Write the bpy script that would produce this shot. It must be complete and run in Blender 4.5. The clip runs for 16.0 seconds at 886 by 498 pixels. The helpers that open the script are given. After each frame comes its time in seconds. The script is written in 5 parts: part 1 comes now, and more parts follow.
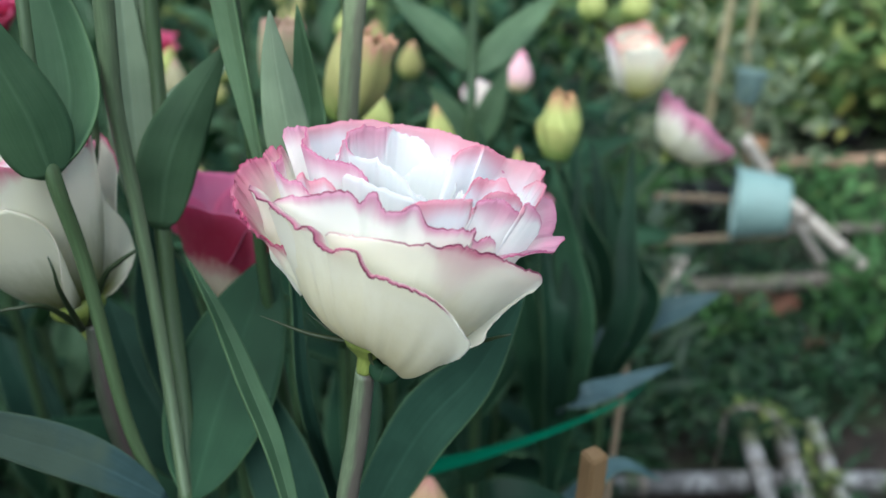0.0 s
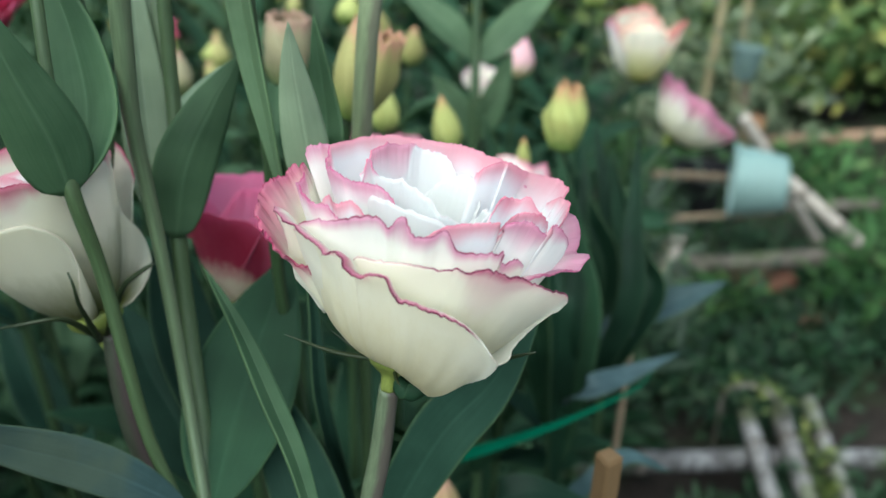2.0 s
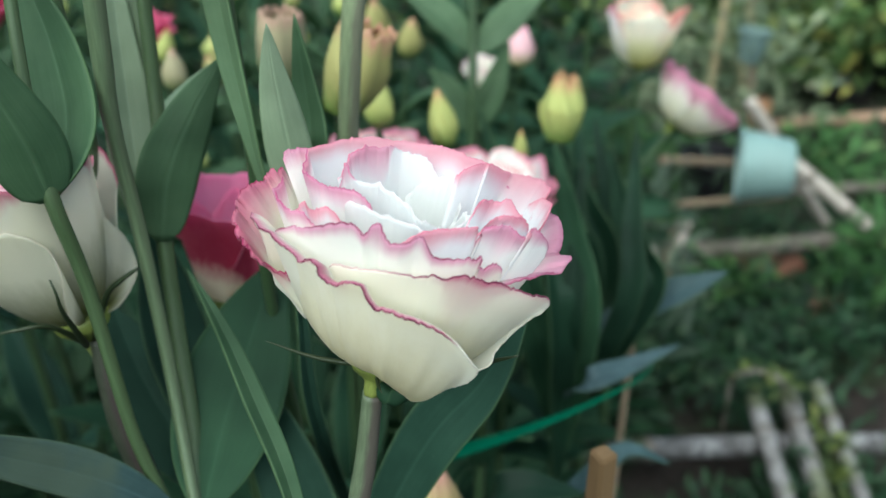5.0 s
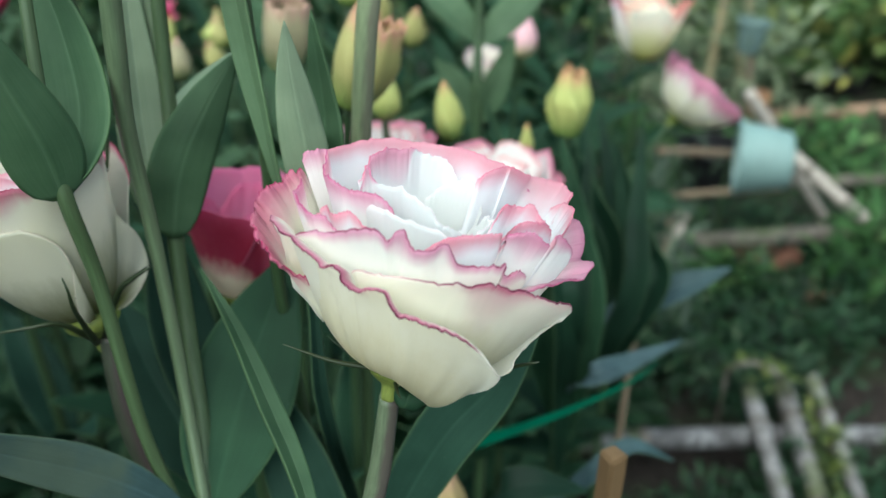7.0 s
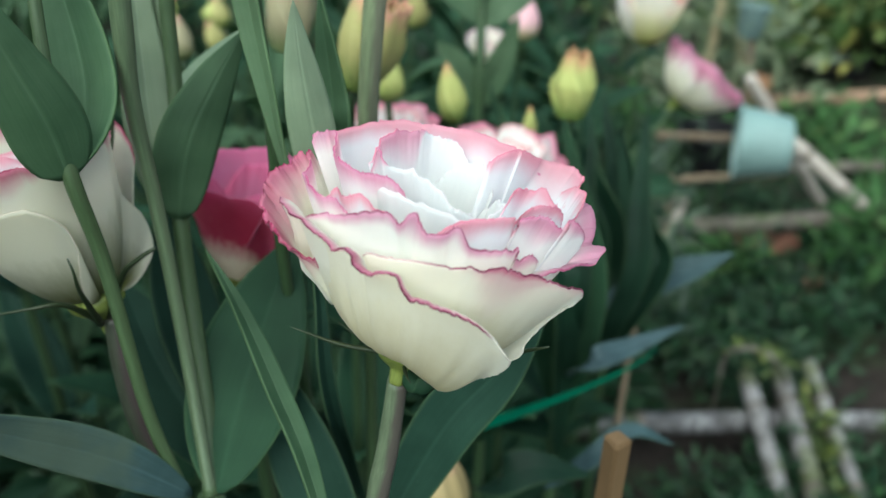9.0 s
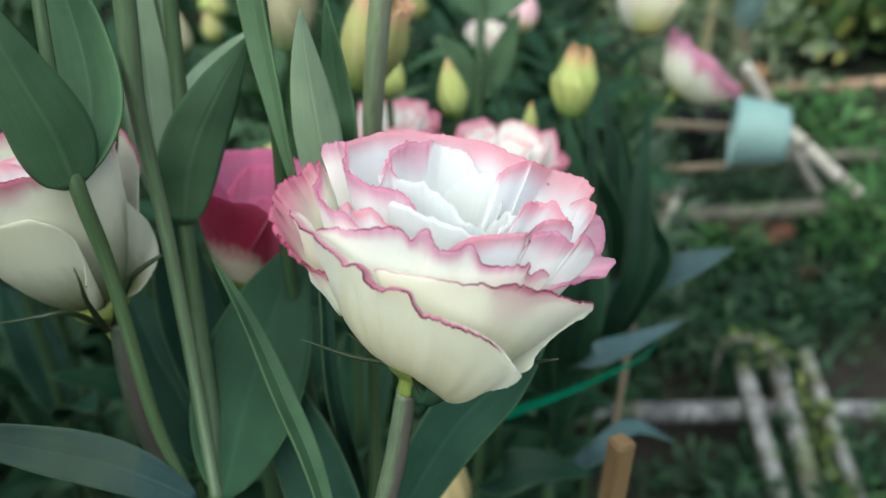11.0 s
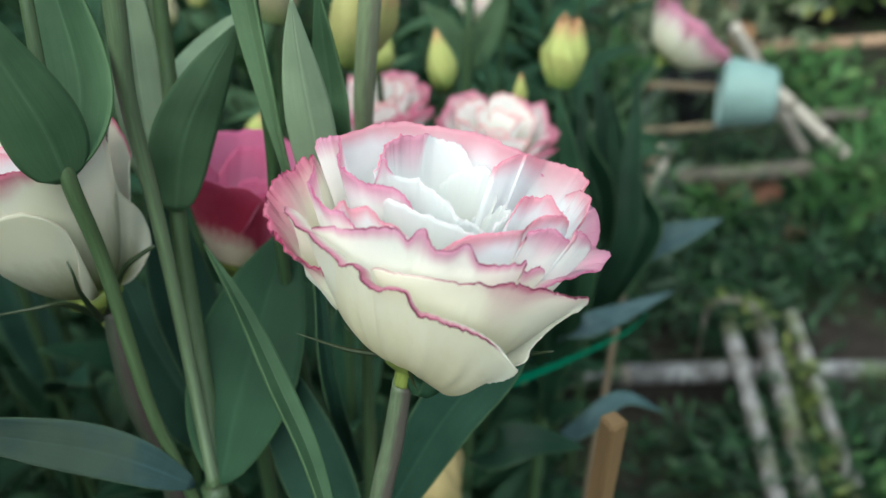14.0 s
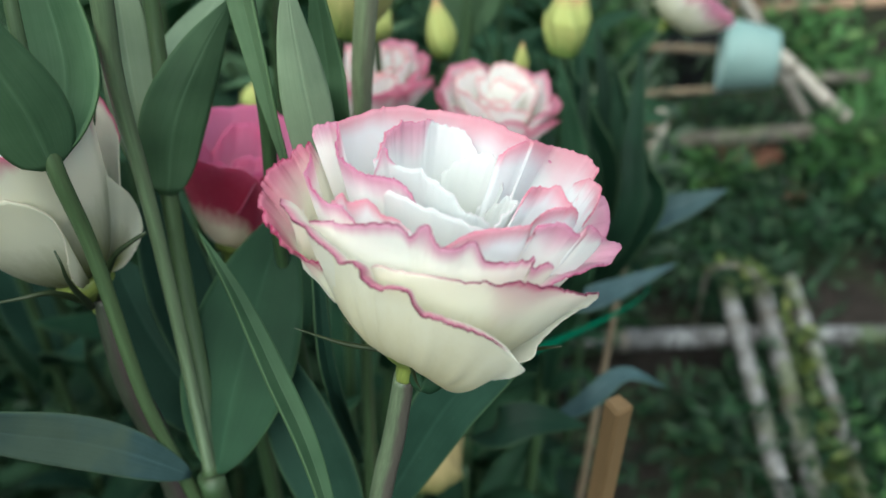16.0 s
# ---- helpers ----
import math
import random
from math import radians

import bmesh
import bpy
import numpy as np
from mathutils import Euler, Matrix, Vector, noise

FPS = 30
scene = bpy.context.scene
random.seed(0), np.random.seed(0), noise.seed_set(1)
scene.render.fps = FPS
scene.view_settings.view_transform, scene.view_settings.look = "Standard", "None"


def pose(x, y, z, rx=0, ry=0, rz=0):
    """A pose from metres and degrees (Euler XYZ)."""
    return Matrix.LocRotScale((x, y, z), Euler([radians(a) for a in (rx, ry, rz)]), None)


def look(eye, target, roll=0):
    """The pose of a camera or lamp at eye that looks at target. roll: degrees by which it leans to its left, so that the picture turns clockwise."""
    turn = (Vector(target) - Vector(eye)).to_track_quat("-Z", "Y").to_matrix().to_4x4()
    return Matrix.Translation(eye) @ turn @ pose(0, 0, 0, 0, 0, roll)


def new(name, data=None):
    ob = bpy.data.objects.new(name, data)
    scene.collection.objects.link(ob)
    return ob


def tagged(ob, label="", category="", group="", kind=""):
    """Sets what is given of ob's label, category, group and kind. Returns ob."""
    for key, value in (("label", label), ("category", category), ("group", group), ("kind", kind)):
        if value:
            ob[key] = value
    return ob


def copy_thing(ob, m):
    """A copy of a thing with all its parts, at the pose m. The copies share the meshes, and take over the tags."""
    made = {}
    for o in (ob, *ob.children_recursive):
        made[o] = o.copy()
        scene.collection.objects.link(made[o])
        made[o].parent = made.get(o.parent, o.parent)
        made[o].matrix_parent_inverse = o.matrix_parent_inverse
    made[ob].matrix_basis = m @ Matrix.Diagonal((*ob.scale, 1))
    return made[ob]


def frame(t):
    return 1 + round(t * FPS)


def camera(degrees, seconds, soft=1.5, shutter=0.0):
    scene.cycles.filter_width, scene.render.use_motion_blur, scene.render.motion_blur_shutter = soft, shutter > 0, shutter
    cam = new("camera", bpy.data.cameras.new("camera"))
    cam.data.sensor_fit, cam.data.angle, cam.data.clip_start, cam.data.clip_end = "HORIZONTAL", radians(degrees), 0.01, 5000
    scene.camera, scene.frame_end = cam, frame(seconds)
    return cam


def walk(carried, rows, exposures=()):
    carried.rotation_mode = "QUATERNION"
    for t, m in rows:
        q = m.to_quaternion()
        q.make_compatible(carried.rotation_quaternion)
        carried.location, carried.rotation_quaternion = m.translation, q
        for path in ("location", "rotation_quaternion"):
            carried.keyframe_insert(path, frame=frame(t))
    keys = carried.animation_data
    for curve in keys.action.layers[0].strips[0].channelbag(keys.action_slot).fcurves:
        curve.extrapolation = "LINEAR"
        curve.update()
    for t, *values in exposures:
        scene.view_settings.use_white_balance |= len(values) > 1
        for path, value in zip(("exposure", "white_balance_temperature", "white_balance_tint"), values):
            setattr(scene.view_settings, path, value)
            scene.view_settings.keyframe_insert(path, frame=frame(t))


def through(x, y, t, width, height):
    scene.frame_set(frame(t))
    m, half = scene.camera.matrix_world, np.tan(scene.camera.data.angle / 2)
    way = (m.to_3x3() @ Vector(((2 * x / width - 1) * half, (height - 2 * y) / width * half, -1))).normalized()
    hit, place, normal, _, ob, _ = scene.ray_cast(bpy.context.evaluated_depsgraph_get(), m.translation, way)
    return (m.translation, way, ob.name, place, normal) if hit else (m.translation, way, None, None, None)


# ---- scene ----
cam = camera(49.9, 16.0)
PATH = [
    (0, (-0.00232, 0.00243, 0.80706), (0.01532, 0.90882, 0.38500), 0.79),
    (0.5, (-0.00376, 0.00717, 0.80817), (0.01885, 0.90805, 0.37471), 0.85),
    (1, (-0.00526, 0.00718, 0.81048), (0.01874, 0.90575, 0.37231), 0.63),
    (1.5, (-0.00843, 0.00624, 0.81300), (0.01669, 0.90213, 0.36944), 0.89),
    (2, (-0.00806, 0.00653, 0.81432), (0.01570, 0.90111, 0.36803), 0.70),
    (2.5, (-0.00860, 0.00701, 0.81534), (0.01311, 0.89885, 0.36350), 0.53),
    (3, (-0.00900, 0.00491, 0.81605), (0.01042, 0.89550, 0.36165), 0.24),
    (3.5, (-0.00195, 0.00413, 0.81395), (0.01050, 0.89594, 0.36171), -1.04),
    (4, (-0.00798, 0.00516, 0.81643), (0.00613, 0.89365, 0.35776), -0.25),
    (4.2, (-0.00046, 0.00768, 0.81449), (0.01070, 0.89811, 0.35949), -0.79),
    (6.5, (-0.00791, 0.01114, 0.82012), (0.01182, 0.89449, 0.35183), 0.41),
    (7, (-0.00742, 0.01311, 0.81806), (0.01234, 0.89521, 0.34740), 0.37),
    (7.5, (-0.00888, 0.01414, 0.81754), (0.01170, 0.89432, 0.34336), 0.54),
    (8, (-0.00776, 0.01414, 0.81786), (0.01445, 0.89219, 0.33981), 0.72),
    (8.5, (-0.00850, 0.01434, 0.81734), (0.01394, 0.88991, 0.33477), 0.92),
    (9, (-0.00992, 0.01451, 0.81747), (0.01346, 0.88784, 0.33091), 0.96),
    (11.5, (-0.01308, 0.01990, 0.82167), (0.02092, 0.88076, 0.31396), 1.32),
    (12, (-0.01345, 0.02417, 0.82164), (0.02906, 0.87835, 0.30340), 1.37),
    (12.5, (-0.01156, 0.02403, 0.82357), (0.03309, 0.87611, 0.30207), 1.21),
    (13, (-0.01388, 0.02241, 0.82708), (0.03119, 0.87334, 0.30374), 1.26),
    (13.5, (-0.01183, 0.02088, 0.82846), (0.03225, 0.86758, 0.29821), 1.23),
    (14, (-0.01409, 0.02051, 0.82675), (0.02795, 0.86420, 0.29157), 1.20),
    (14.5, (-0.01314, 0.02223, 0.82608), (0.02973, 0.86288, 0.28620), 1.19),
    (15, (-0.01437, 0.02586, 0.82637), (0.02961, 0.86033, 0.27709), 1.25),
    (15.5, (-0.01427, 0.02857, 0.82725), (0.03125, 0.85692, 0.26889), 1.31),
    (16, (-0.01479, 0.02982, 0.82719), (0.02972, 0.85093, 0.25817), 1.27),
]
walk(cam, [(t, look(eye, target, roll)) for t, eye, target, roll in PATH], [(0, 0.55, 5780, 1), (1, 0.55, 5980, -2), (9, 0.53, 6030, -4), (16, 0.50, 6170, -5)])
cam.data.dof.use_dof, cam.data.dof.focus_distance, cam.data.dof.aperture_fstop = True, 0.178, 16.0

# ---- world and light ----
world = bpy.data.worlds.new("world")
scene.world = world
world.use_nodes = True
nt = world.node_tree
sky = nt.nodes.new("ShaderNodeTexSky")
sky.sky_type, sky.sun_disc = "NISHITA", False
sky.sun_elevation, sky.sun_rotation = radians(56), radians(208)
sky.air_density, sky.dust_density = 1.0, 3.0
nt.links.new(sky.outputs[0], nt.nodes["Background"].inputs[0])
nt.nodes["Background"].inputs[1].default_value = 0.115
sun = new("sun", bpy.data.lights.new("sun", "SUN"))
sun.data.energy, sun.data.angle, sun.data.color = 4.2, radians(100), (1.0, 0.98, 0.94)
sun.matrix_world = look((-0.50, -0.72, 2.1), (0, 0.2, 0.6))


# ---- materials ----
class Nodes:
    """A small builder of node materials."""

    def __init__(self, name):
        self.mat = bpy.data.materials.new(name)
        self.mat.use_nodes = True
        self.tree = self.mat.node_tree
        self.bsdf = self.tree.nodes["Principled BSDF"]
        self.out = self.tree.nodes["Material Output"]

    def node(self, kind, **sockets):
        n = self.tree.nodes.new(kind)
        for key, value in sockets.items():
            self.put(n.inputs[key.replace("_", " ")], value)
        return n

    def put(self, socket, value):
        if isinstance(value, bpy.types.NodeSocket):
            self.tree.links.new(value, socket)
        else:
            socket.default_value = value

    def ramp(self, fac, stops, how="LINEAR"):
        n = self.tree.nodes.new("ShaderNodeValToRGB")
        n.color_ramp.interpolation = how
        while len(n.color_ramp.elements) < len(stops):
            n.color_ramp.elements.new(0.5)
        for e, (p, c) in zip(n.color_ramp.elements, stops):
            e.position, e.color = p, (*c, 1)
        self.put(n.inputs[0], fac)
        return n.outputs[0]

    def math(self, op, a, b=0.0, clamp=False):
        n = self.tree.nodes.new("ShaderNodeMath")
        n.operation, n.use_clamp = op, clamp
        self.put(n.inputs[0], a)
        self.put(n.inputs[1], b)
        return n.outputs[0]

    def mix(self, fac, a, b, blend="MIX"):
        n = self.tree.nodes.new("ShaderNodeMix")
        n.data_type, n.blend_type = "RGBA", blend
        self.put(n.inputs[0], fac)
        self.put(n.inputs[6], a if isinstance(a, bpy.types.NodeSocket) else (*a, 1))
        self.put(n.inputs[7], b if isinstance(b, bpy.types.NodeSocket) else (*b, 1))
        return n.outputs[2]

    def noise(self, scale, detail=4, vector=None, rough=0.6):
        n = self.node("ShaderNodeTexNoise", Scale=scale, Detail=detail, Roughness=rough)
        self.put(n.inputs["Vector"], vector or self.coords())
        return n.outputs[0]

    def coords(self, which="Object"):
        return self.node("ShaderNodeTexCoord").outputs[which]

    def stretched(self, x, y, z, which="Object"):
        n = self.node("ShaderNodeMapping")
        n.inputs["Scale"].default_value = (x, y, z)
        self.put(n.inputs["Vector"], self.coords(which))
        return n.outputs[0]

    def uv(self, name):
        n = self.node("ShaderNodeUVMap")
        n.uv_map = name
        s = self.node("ShaderNodeSeparateXYZ", Vector=n.outputs[0])
        return s.outputs[0], s.outputs[1], n.outputs[0]

    def random(self):
        return self.node("ShaderNodeObjectInfo").outputs["Random"]

    def bump(self, height, strength, distance):
        n = self.node("ShaderNodeBump", Height=height, Strength=strength, Distance=distance)
        self.put(self.bsdf.inputs["Normal"], n.outputs[0])

    def done(self, colour, rough=0.5, through=0.0, tint=None, spec=0.4):
        self.put(self.bsdf.inputs["Base Color"], colour if isinstance(colour, bpy.types.NodeSocket) else (*colour, 1))
        self.put(self.bsdf.inputs["Roughness"], rough)
        self.bsdf.inputs["Specular IOR Level"].default_value = spec
        if through:
            t = self.node("ShaderNodeBsdfTranslucent")
            self.put(t.inputs[0], tint if tint is not None else colour)
            m = self.node("ShaderNodeMixShader")
            m.inputs[0].default_value = through
            self.tree.links.new(self.bsdf.outputs[0], m.inputs[1])
            self.tree.links.new(t.outputs[0], m.inputs[2])
            self.tree.links.new(m.outputs[0], self.out.inputs[0])
        return self.mat


def petal_material(name, rim, edge, body, base, width=0.42, deep=(0.0, 0.3, 0.75), grain=1.0):
    """A petal with a ragged coloured margin. UV rim: margin width factor and distance from the edge in cm; UV span: across and along."""
    n = Nodes(name)
    factor, dist, _ = n.uv("rim")
    across, along, span = n.uv("span")
    m = n.node("ShaderNodeMapping")
    m.inputs["Scale"].default_value = (13, 3.0, 1)
    n.put(m.inputs["Vector"], span)
    streak = n.noise(1.6, 5, m.outputs[0], 0.7)
    wander = n.noise(160, 3)
    low = n.node("ShaderNodeMapping")
    low.inputs["Scale"].default_value = (4, 0.3, 1)
    n.put(low.inputs["Vector"], span)
    patch = n.math("MAXIMUM", n.math("ADD", n.math("MULTIPLY", n.math("SUBTRACT", n.noise(1.0, 1, low.outputs[0]), 0.5), 2.6), 1.05), 0.3)
    t = n.math("DIVIDE", dist, n.math("MULTIPLY", n.math("MULTIPLY", n.math("ADD", factor, 0.001), patch), width))
    t = n.math("ADD", t, n.math("MULTIPLY", n.math("SUBTRACT", streak, 0.5), 0.05))
    t = n.math("ADD", t, n.math("MULTIPLY", n.math("SUBTRACT", wander, 0.5), 0.35))
    cover = n.ramp(t, [(0.0, (0.90, 0.90, 0.90)), (0.2, (0.74, 0.74, 0.74)), (0.5, (0.36, 0.36, 0.36)), (0.8, (0.10, 0.10, 0.10)), (1.0, (0, 0, 0))])
    cover = n.math("MULTIPLY", cover, n.math("MULTIPLY", factor, 4.0, True))
    flesh = n.ramp(n.math("ADD", along, n.math("MULTIPLY", n.math("SUBTRACT", streak, 0.5), 0.25 * grain)),
                   [(deep[0], base), (deep[1], tuple(0.5 * (a + b) for a, b in zip(base, body))), (deep[2], body)])
    line = n.ramp(n.math("ADD", n.math("DIVIDE", dist, 0.030), n.math("MULTIPLY", n.math("SUBTRACT", wander, 0.42), 3.0)), [(0.0, (1, 1, 1)), (0.4, (0.7, 0.7, 0.7)), (0.9, (0, 0, 0))])
    colour = n.mix(n.math("MULTIPLY", line, n.math("MULTIPLY", factor, 4.0, True)), n.mix(cover, flesh, rim), edge)
    vein = n.math("MULTIPLY", n.math("SUBTRACT", streak, 0.5), 0.3)
    colour = n.mix(n.math("MULTIPLY", n.math("ABSOLUTE", vein, 0.0), 0.6 * grain), colour, (0.78, 0.75, 0.66))
    n.bump(n.math("ADD", streak, n.math("MULTIPLY", wander, 0.35)), 0.15 * grain, 0.0004)
    n.bsdf.inputs["Sheen Weight"].default_value = 0.15
    return n.done(colour, 0.6, 0.66, colour, 0.2)


def leaf_material(name, dark, light, through=0.3, stain=None, gloss=0.13):
    n = Nodes(name)
    across, along, span = n.uv("span")
    mid = n.math("ABSOLUTE", n.math("SUBTRACT", across, 0.5), 0.0)
    rib = n.ramp(mid, [(0.0, (1, 1, 1)), (0.022, (0.5, 0.5, 0.5)), (0.05, (0, 0, 0))])
    rim = n.ramp(mid, [(0.47, (0, 0, 0)), (0.5, (1, 1, 1))])
    m = n.node("ShaderNodeMapping")
    m.inputs["Scale"].default_value = (14, 1.2, 1)
    n.put(m.inputs["Vector"], span)
    veins = n.noise(2.4, 4, m.outputs[0])
    bloom = n.noise(55, 5)
    tone = n.math("ADD", n.math("MULTIPLY", veins, 0.35), n.math("MULTIPLY", bloom, 0.7))
    colour = n.ramp(n.math("ADD", tone, n.math("MULTIPLY", n.math("SUBTRACT", n.random(), 0.5), 0.25)), [(0.3, dark), (0.75, light)])
    colour = n.mix(n.math("MULTIPLY", rib, 0.22), colour, tuple(min(1, 1.6 * c + 0.01) for c in light))
    colour = n.mix(n.math("MULTIPLY", rim, 0.35), colour, (0.12, 0.19, 0.09))
    if stain:
        colour = n.mix(n.ramp(n.noise(38, 3), [(0.48, (0, 0, 0)), (0.62, (0.75, 0.75, 0.75))]), colour, stain)
    # broad random patches of shadow put into the leaf colour
    shade = n.ramp(n.noise(24, 3), [(0.35, (0.72, 0.72, 0.72)), (0.65, (1.22, 1.22, 1.16))])
    colour = n.mix(1.0, colour, shade, "MULTIPLY")
    speck = n.ramp(n.noise(900, 2), [(0.72, (0, 0, 0)), (0.8, (1, 1, 1))])
    colour = n.mix(n.math("MULTIPLY", speck, 0.10), colour, (0.30, 0.36, 0.30))
    n.bump(n.math("SUBTRACT", n.math("MULTIPLY", veins, 0.6), rib), 0.35, 0.0006)
    return n.done(colour, n.math("ADD", n.math("MULTIPLY", bloom, 0.2), 0.42), through, (0.13, 0.26, 0.08, 1), gloss)


def stem_material(name, green, flush, blush=0.0):
    n = Nodes(name)
    across, along, span = n.uv("span")
    m = n.node("ShaderNodeMapping")
    m.inputs["Scale"].default_value = (9, 1.5, 1)
    n.put(m.inputs["Vector"], span)
    streak = n.noise(2.2, 5, m.outputs[0])
    base = n.ramp(streak, [(0.3, tuple(0.72 * c for c in green)), (0.7, tuple(1.25 * c for c in green))])
    side = n.ramp(n.math("ADD", n.math("ABSOLUTE", n.math("SUBTRACT", across, 0.5), 0.0), n.math("MULTIPLY", n.math("SUBTRACT", streak, 0.5), 0.12)),
                  [(0.12, (1, 1, 1)), (0.2, (0, 0, 0))])
    colour = n.mix(n.math("MULTIPLY", side, blush), base, flush)
    n.bump(streak, 0.25, 0.0004)
    return n.done(colour, 0.45, 0.0, None, 0.4)


def bud_material(name, low, high, tip):
    n = Nodes(name)
    across, along, span = n.uv("span")
    streak = n.noise(3, 4, n.stretched(240, 240, 60))
    colour = n.ramp(n.math("ADD", along, n.math("MULTIPLY", n.math("SUBTRACT", streak, 0.5), 0.35)), [(0.05, low), (0.45, high), (0.78, high), (1.0, tip)])
    n.bump(streak, 0.3, 0.0005)
    return n.done(colour, 0.5, 0.2, colour, 0.3)


def wood_material(name, dark, light, across_scale=60, rough=0.75):
    n = Nodes(name)
    grain = n.noise(4, 6, n.stretched(across_scale, across_scale, 4))
    blotch = n.noise(12, 4)
    tone = n.math("ADD", n.math("MULTIPLY", grain, 0.65), n.math("MULTIPLY", blotch, 0.45))
    colour = n.ramp(n.math("ADD", tone, n.math("MULTIPLY", n.math("SUBTRACT", n.random(), 0.5), 0.2)), [(0.3, dark), (0.75, light)])
    n.bump(grain, 0.5, 0.001)
    return n.done(colour, rough, 0.0, None, 0.25)


PINK, MAGENTA = (0.73, 0.31, 0.49), (0.20, 0.035, 0.085)
petal_main = petal_material("petal_white_pink_margin", PINK, MAGENTA, (0.95, 0.94, 0.88), (0.80, 0.79, 0.62), 0.35, (0.0, 0.32, 0.72), 0.5)
petal_soft = petal_material("petal_white_soft_pink_margin", PINK, (0.60, 0.19, 0.34), (0.95, 0.94, 0.905), (0.84, 0.83, 0.71), 0.36, (0.0, 0.32, 0.72), 0.45)
petal_flush = petal_material("petal_white_magenta_margin", (0.58, 0.15, 0.30), MAGENTA, (0.92, 0.91, 0.85), (0.82, 0.81, 0.66), 0.40, (0.0, 0.32, 0.72), 0.5)
petal_out = petal_material("petal_white_thin_margin", (0.66, 0.20, 0.34), MAGENTA, (0.95, 0.93, 0.84), (0.70, 0.64, 0.41), 0.07, (0.0, 0.32, 0.72), 1.3)
petal_mid = petal_material("petal_white_mauve_margin", (0.72, 0.33, 0.50), (0.34, 0.09, 0.16), (0.94, 0.93, 0.88), (0.74, 0.71, 0.52), 0.36, (0.0, 0.32, 0.72), 0.5)
petal_white = petal_material("petal_greenish_white", (0.58, 0.14, 0.26), (0.40, 0.06, 0.14), (0.82, 0.81, 0.71), (0.24, 0.26, 0.07), 0.40, (0.12, 0.34, 0.60))
petal_inner = petal_material("petal_inner_white", (0.82, 0.38, 0.48), (0.78, 0.33, 0.44), (0.915, 0.92, 0.93), (0.70, 0.72, 0.52), 0.36, (0.0, 0.3, 0.75), 0.45)
petal_far = petal_material("petal_white_strong_rim", (0.70, 0.22, 0.36), (0.60, 0.15, 0.28), (0.92, 0.91, 0.90), (0.74, 0.74, 0.60), 0.40)
petal_pale = petal_material("petal_pale_salmon_margin", (0.80, 0.42, 0.44), (0.76, 0.36, 0.40), (0.96, 0.95, 0.93), (0.86, 0.87, 0.78), 0.36)
petal_core = petal_material("petal_core_greenish", (0.74, 0.36, 0.50), (0.66, 0.28, 0.42), (0.85, 0.86, 0.85), (0.46, 0.48, 0.24), 0.42, (0.10, 0.45, 0.80), 0.3)
petal_rose = petal_material("petal_white_rose_margin", (0.64, 0.14, 0.29), (0.46, 0.06, 0.17), (0.93, 0.92, 0.83), (0.84, 0.84, 0.62), 0.42, (0.0, 0.3, 0.75), 0.4)
# deep pink petal; its crimson band has the flared rim's shadow in the colour
petal_pink = petal_material("petal_deep_pink", (0.74, 0.17, 0.33), (0.78, 0.30, 0.46), (0.50, 0.055, 0.13), (0.84, 0.80, 0.66), 1.1, (0.32, 0.42, 0.50))
petal_mauve = petal_material("petal_mauve_pink", (0.76, 0.22, 0.42), (0.68, 0.15, 0.33), (0.74, 0.28, 0.48), (0.82, 0.62, 0.66), 0.8, (0.1, 0.4, 0.75))
petal_cream = petal_material("petal_cream_yellow", (0.80, 0.33, 0.30), (0.76, 0.28, 0.28), (0.95, 0.94, 0.84), (0.66, 0.67, 0.20), 0.42, (0.05, 0.35, 0.70))
# low glaucous leaves: the crowded bed's shade is put into this dark green
leaf_shaded = leaf_material("leaf_glaucous_shaded", (0.0065, 0.020, 0.014), (0.019, 0.046, 0.032), 0.05, None, 0.05)
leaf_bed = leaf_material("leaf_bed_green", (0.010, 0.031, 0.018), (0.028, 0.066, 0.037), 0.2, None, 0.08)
leaf_up = leaf_material("leaf_upper_green", (0.036, 0.076, 0.040), (0.088, 0.152, 0.086))
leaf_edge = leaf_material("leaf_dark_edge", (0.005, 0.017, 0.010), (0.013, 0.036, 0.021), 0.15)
leaf_slate = leaf_material("leaf_slate_green", (0.021, 0.043, 0.048), (0.058, 0.094, 0.108), 0.1)
leaf_blue = leaf_material("leaf_blue_green", (0.019, 0.040, 0.042), (0.064, 0.104, 0.110), 0.08, (0.060, 0.082, 0.060))
leaf_mid = leaf_material("leaf_fresh_green", (0.066, 0.116, 0.064), (0.122, 0.186, 0.110))
leaf_pale = leaf_material("leaf_pale_green", (0.165, 0.225, 0.150), (0.270, 0.345, 0.240), 0.3)
stem_green = stem_material("stem_green", (0.036, 0.068, 0.028), (0.07, 0.05, 0.04), 0.15)
stem_front = stem_material("stem_fresh_green", (0.050, 0.084, 0.036), (0.060, 0.075, 0.035), 0.3)
stem_pale = stem_material("stem_grey_green", (0.085, 0.124, 0.066), (0.084, 0.090, 0.060), 0.35)
stem_blush = stem_material("stem_purple_flush", (0.112, 0.146, 0.088), (0.090, 0.072, 0.066), 0.85)
stem_light = stem_material("stem_light_green", (0.195, 0.245, 0.138), (0.140, 0.120, 0.100), 0.6)
stem_dark = stem_material("stem_dark_purple", (0.044, 0.052, 0.036), (0.064, 0.045, 0.048), 0.8)
calyx_mat = stem_material("calyx_green", (0.18, 0.22, 0.05), (0.08, 0.10, 0.03), 0.3)
sepal_mat = stem_material("sepal_dark_green", (0.020, 0.032, 0.013), (0.034, 0.040, 0.014), 0.2)
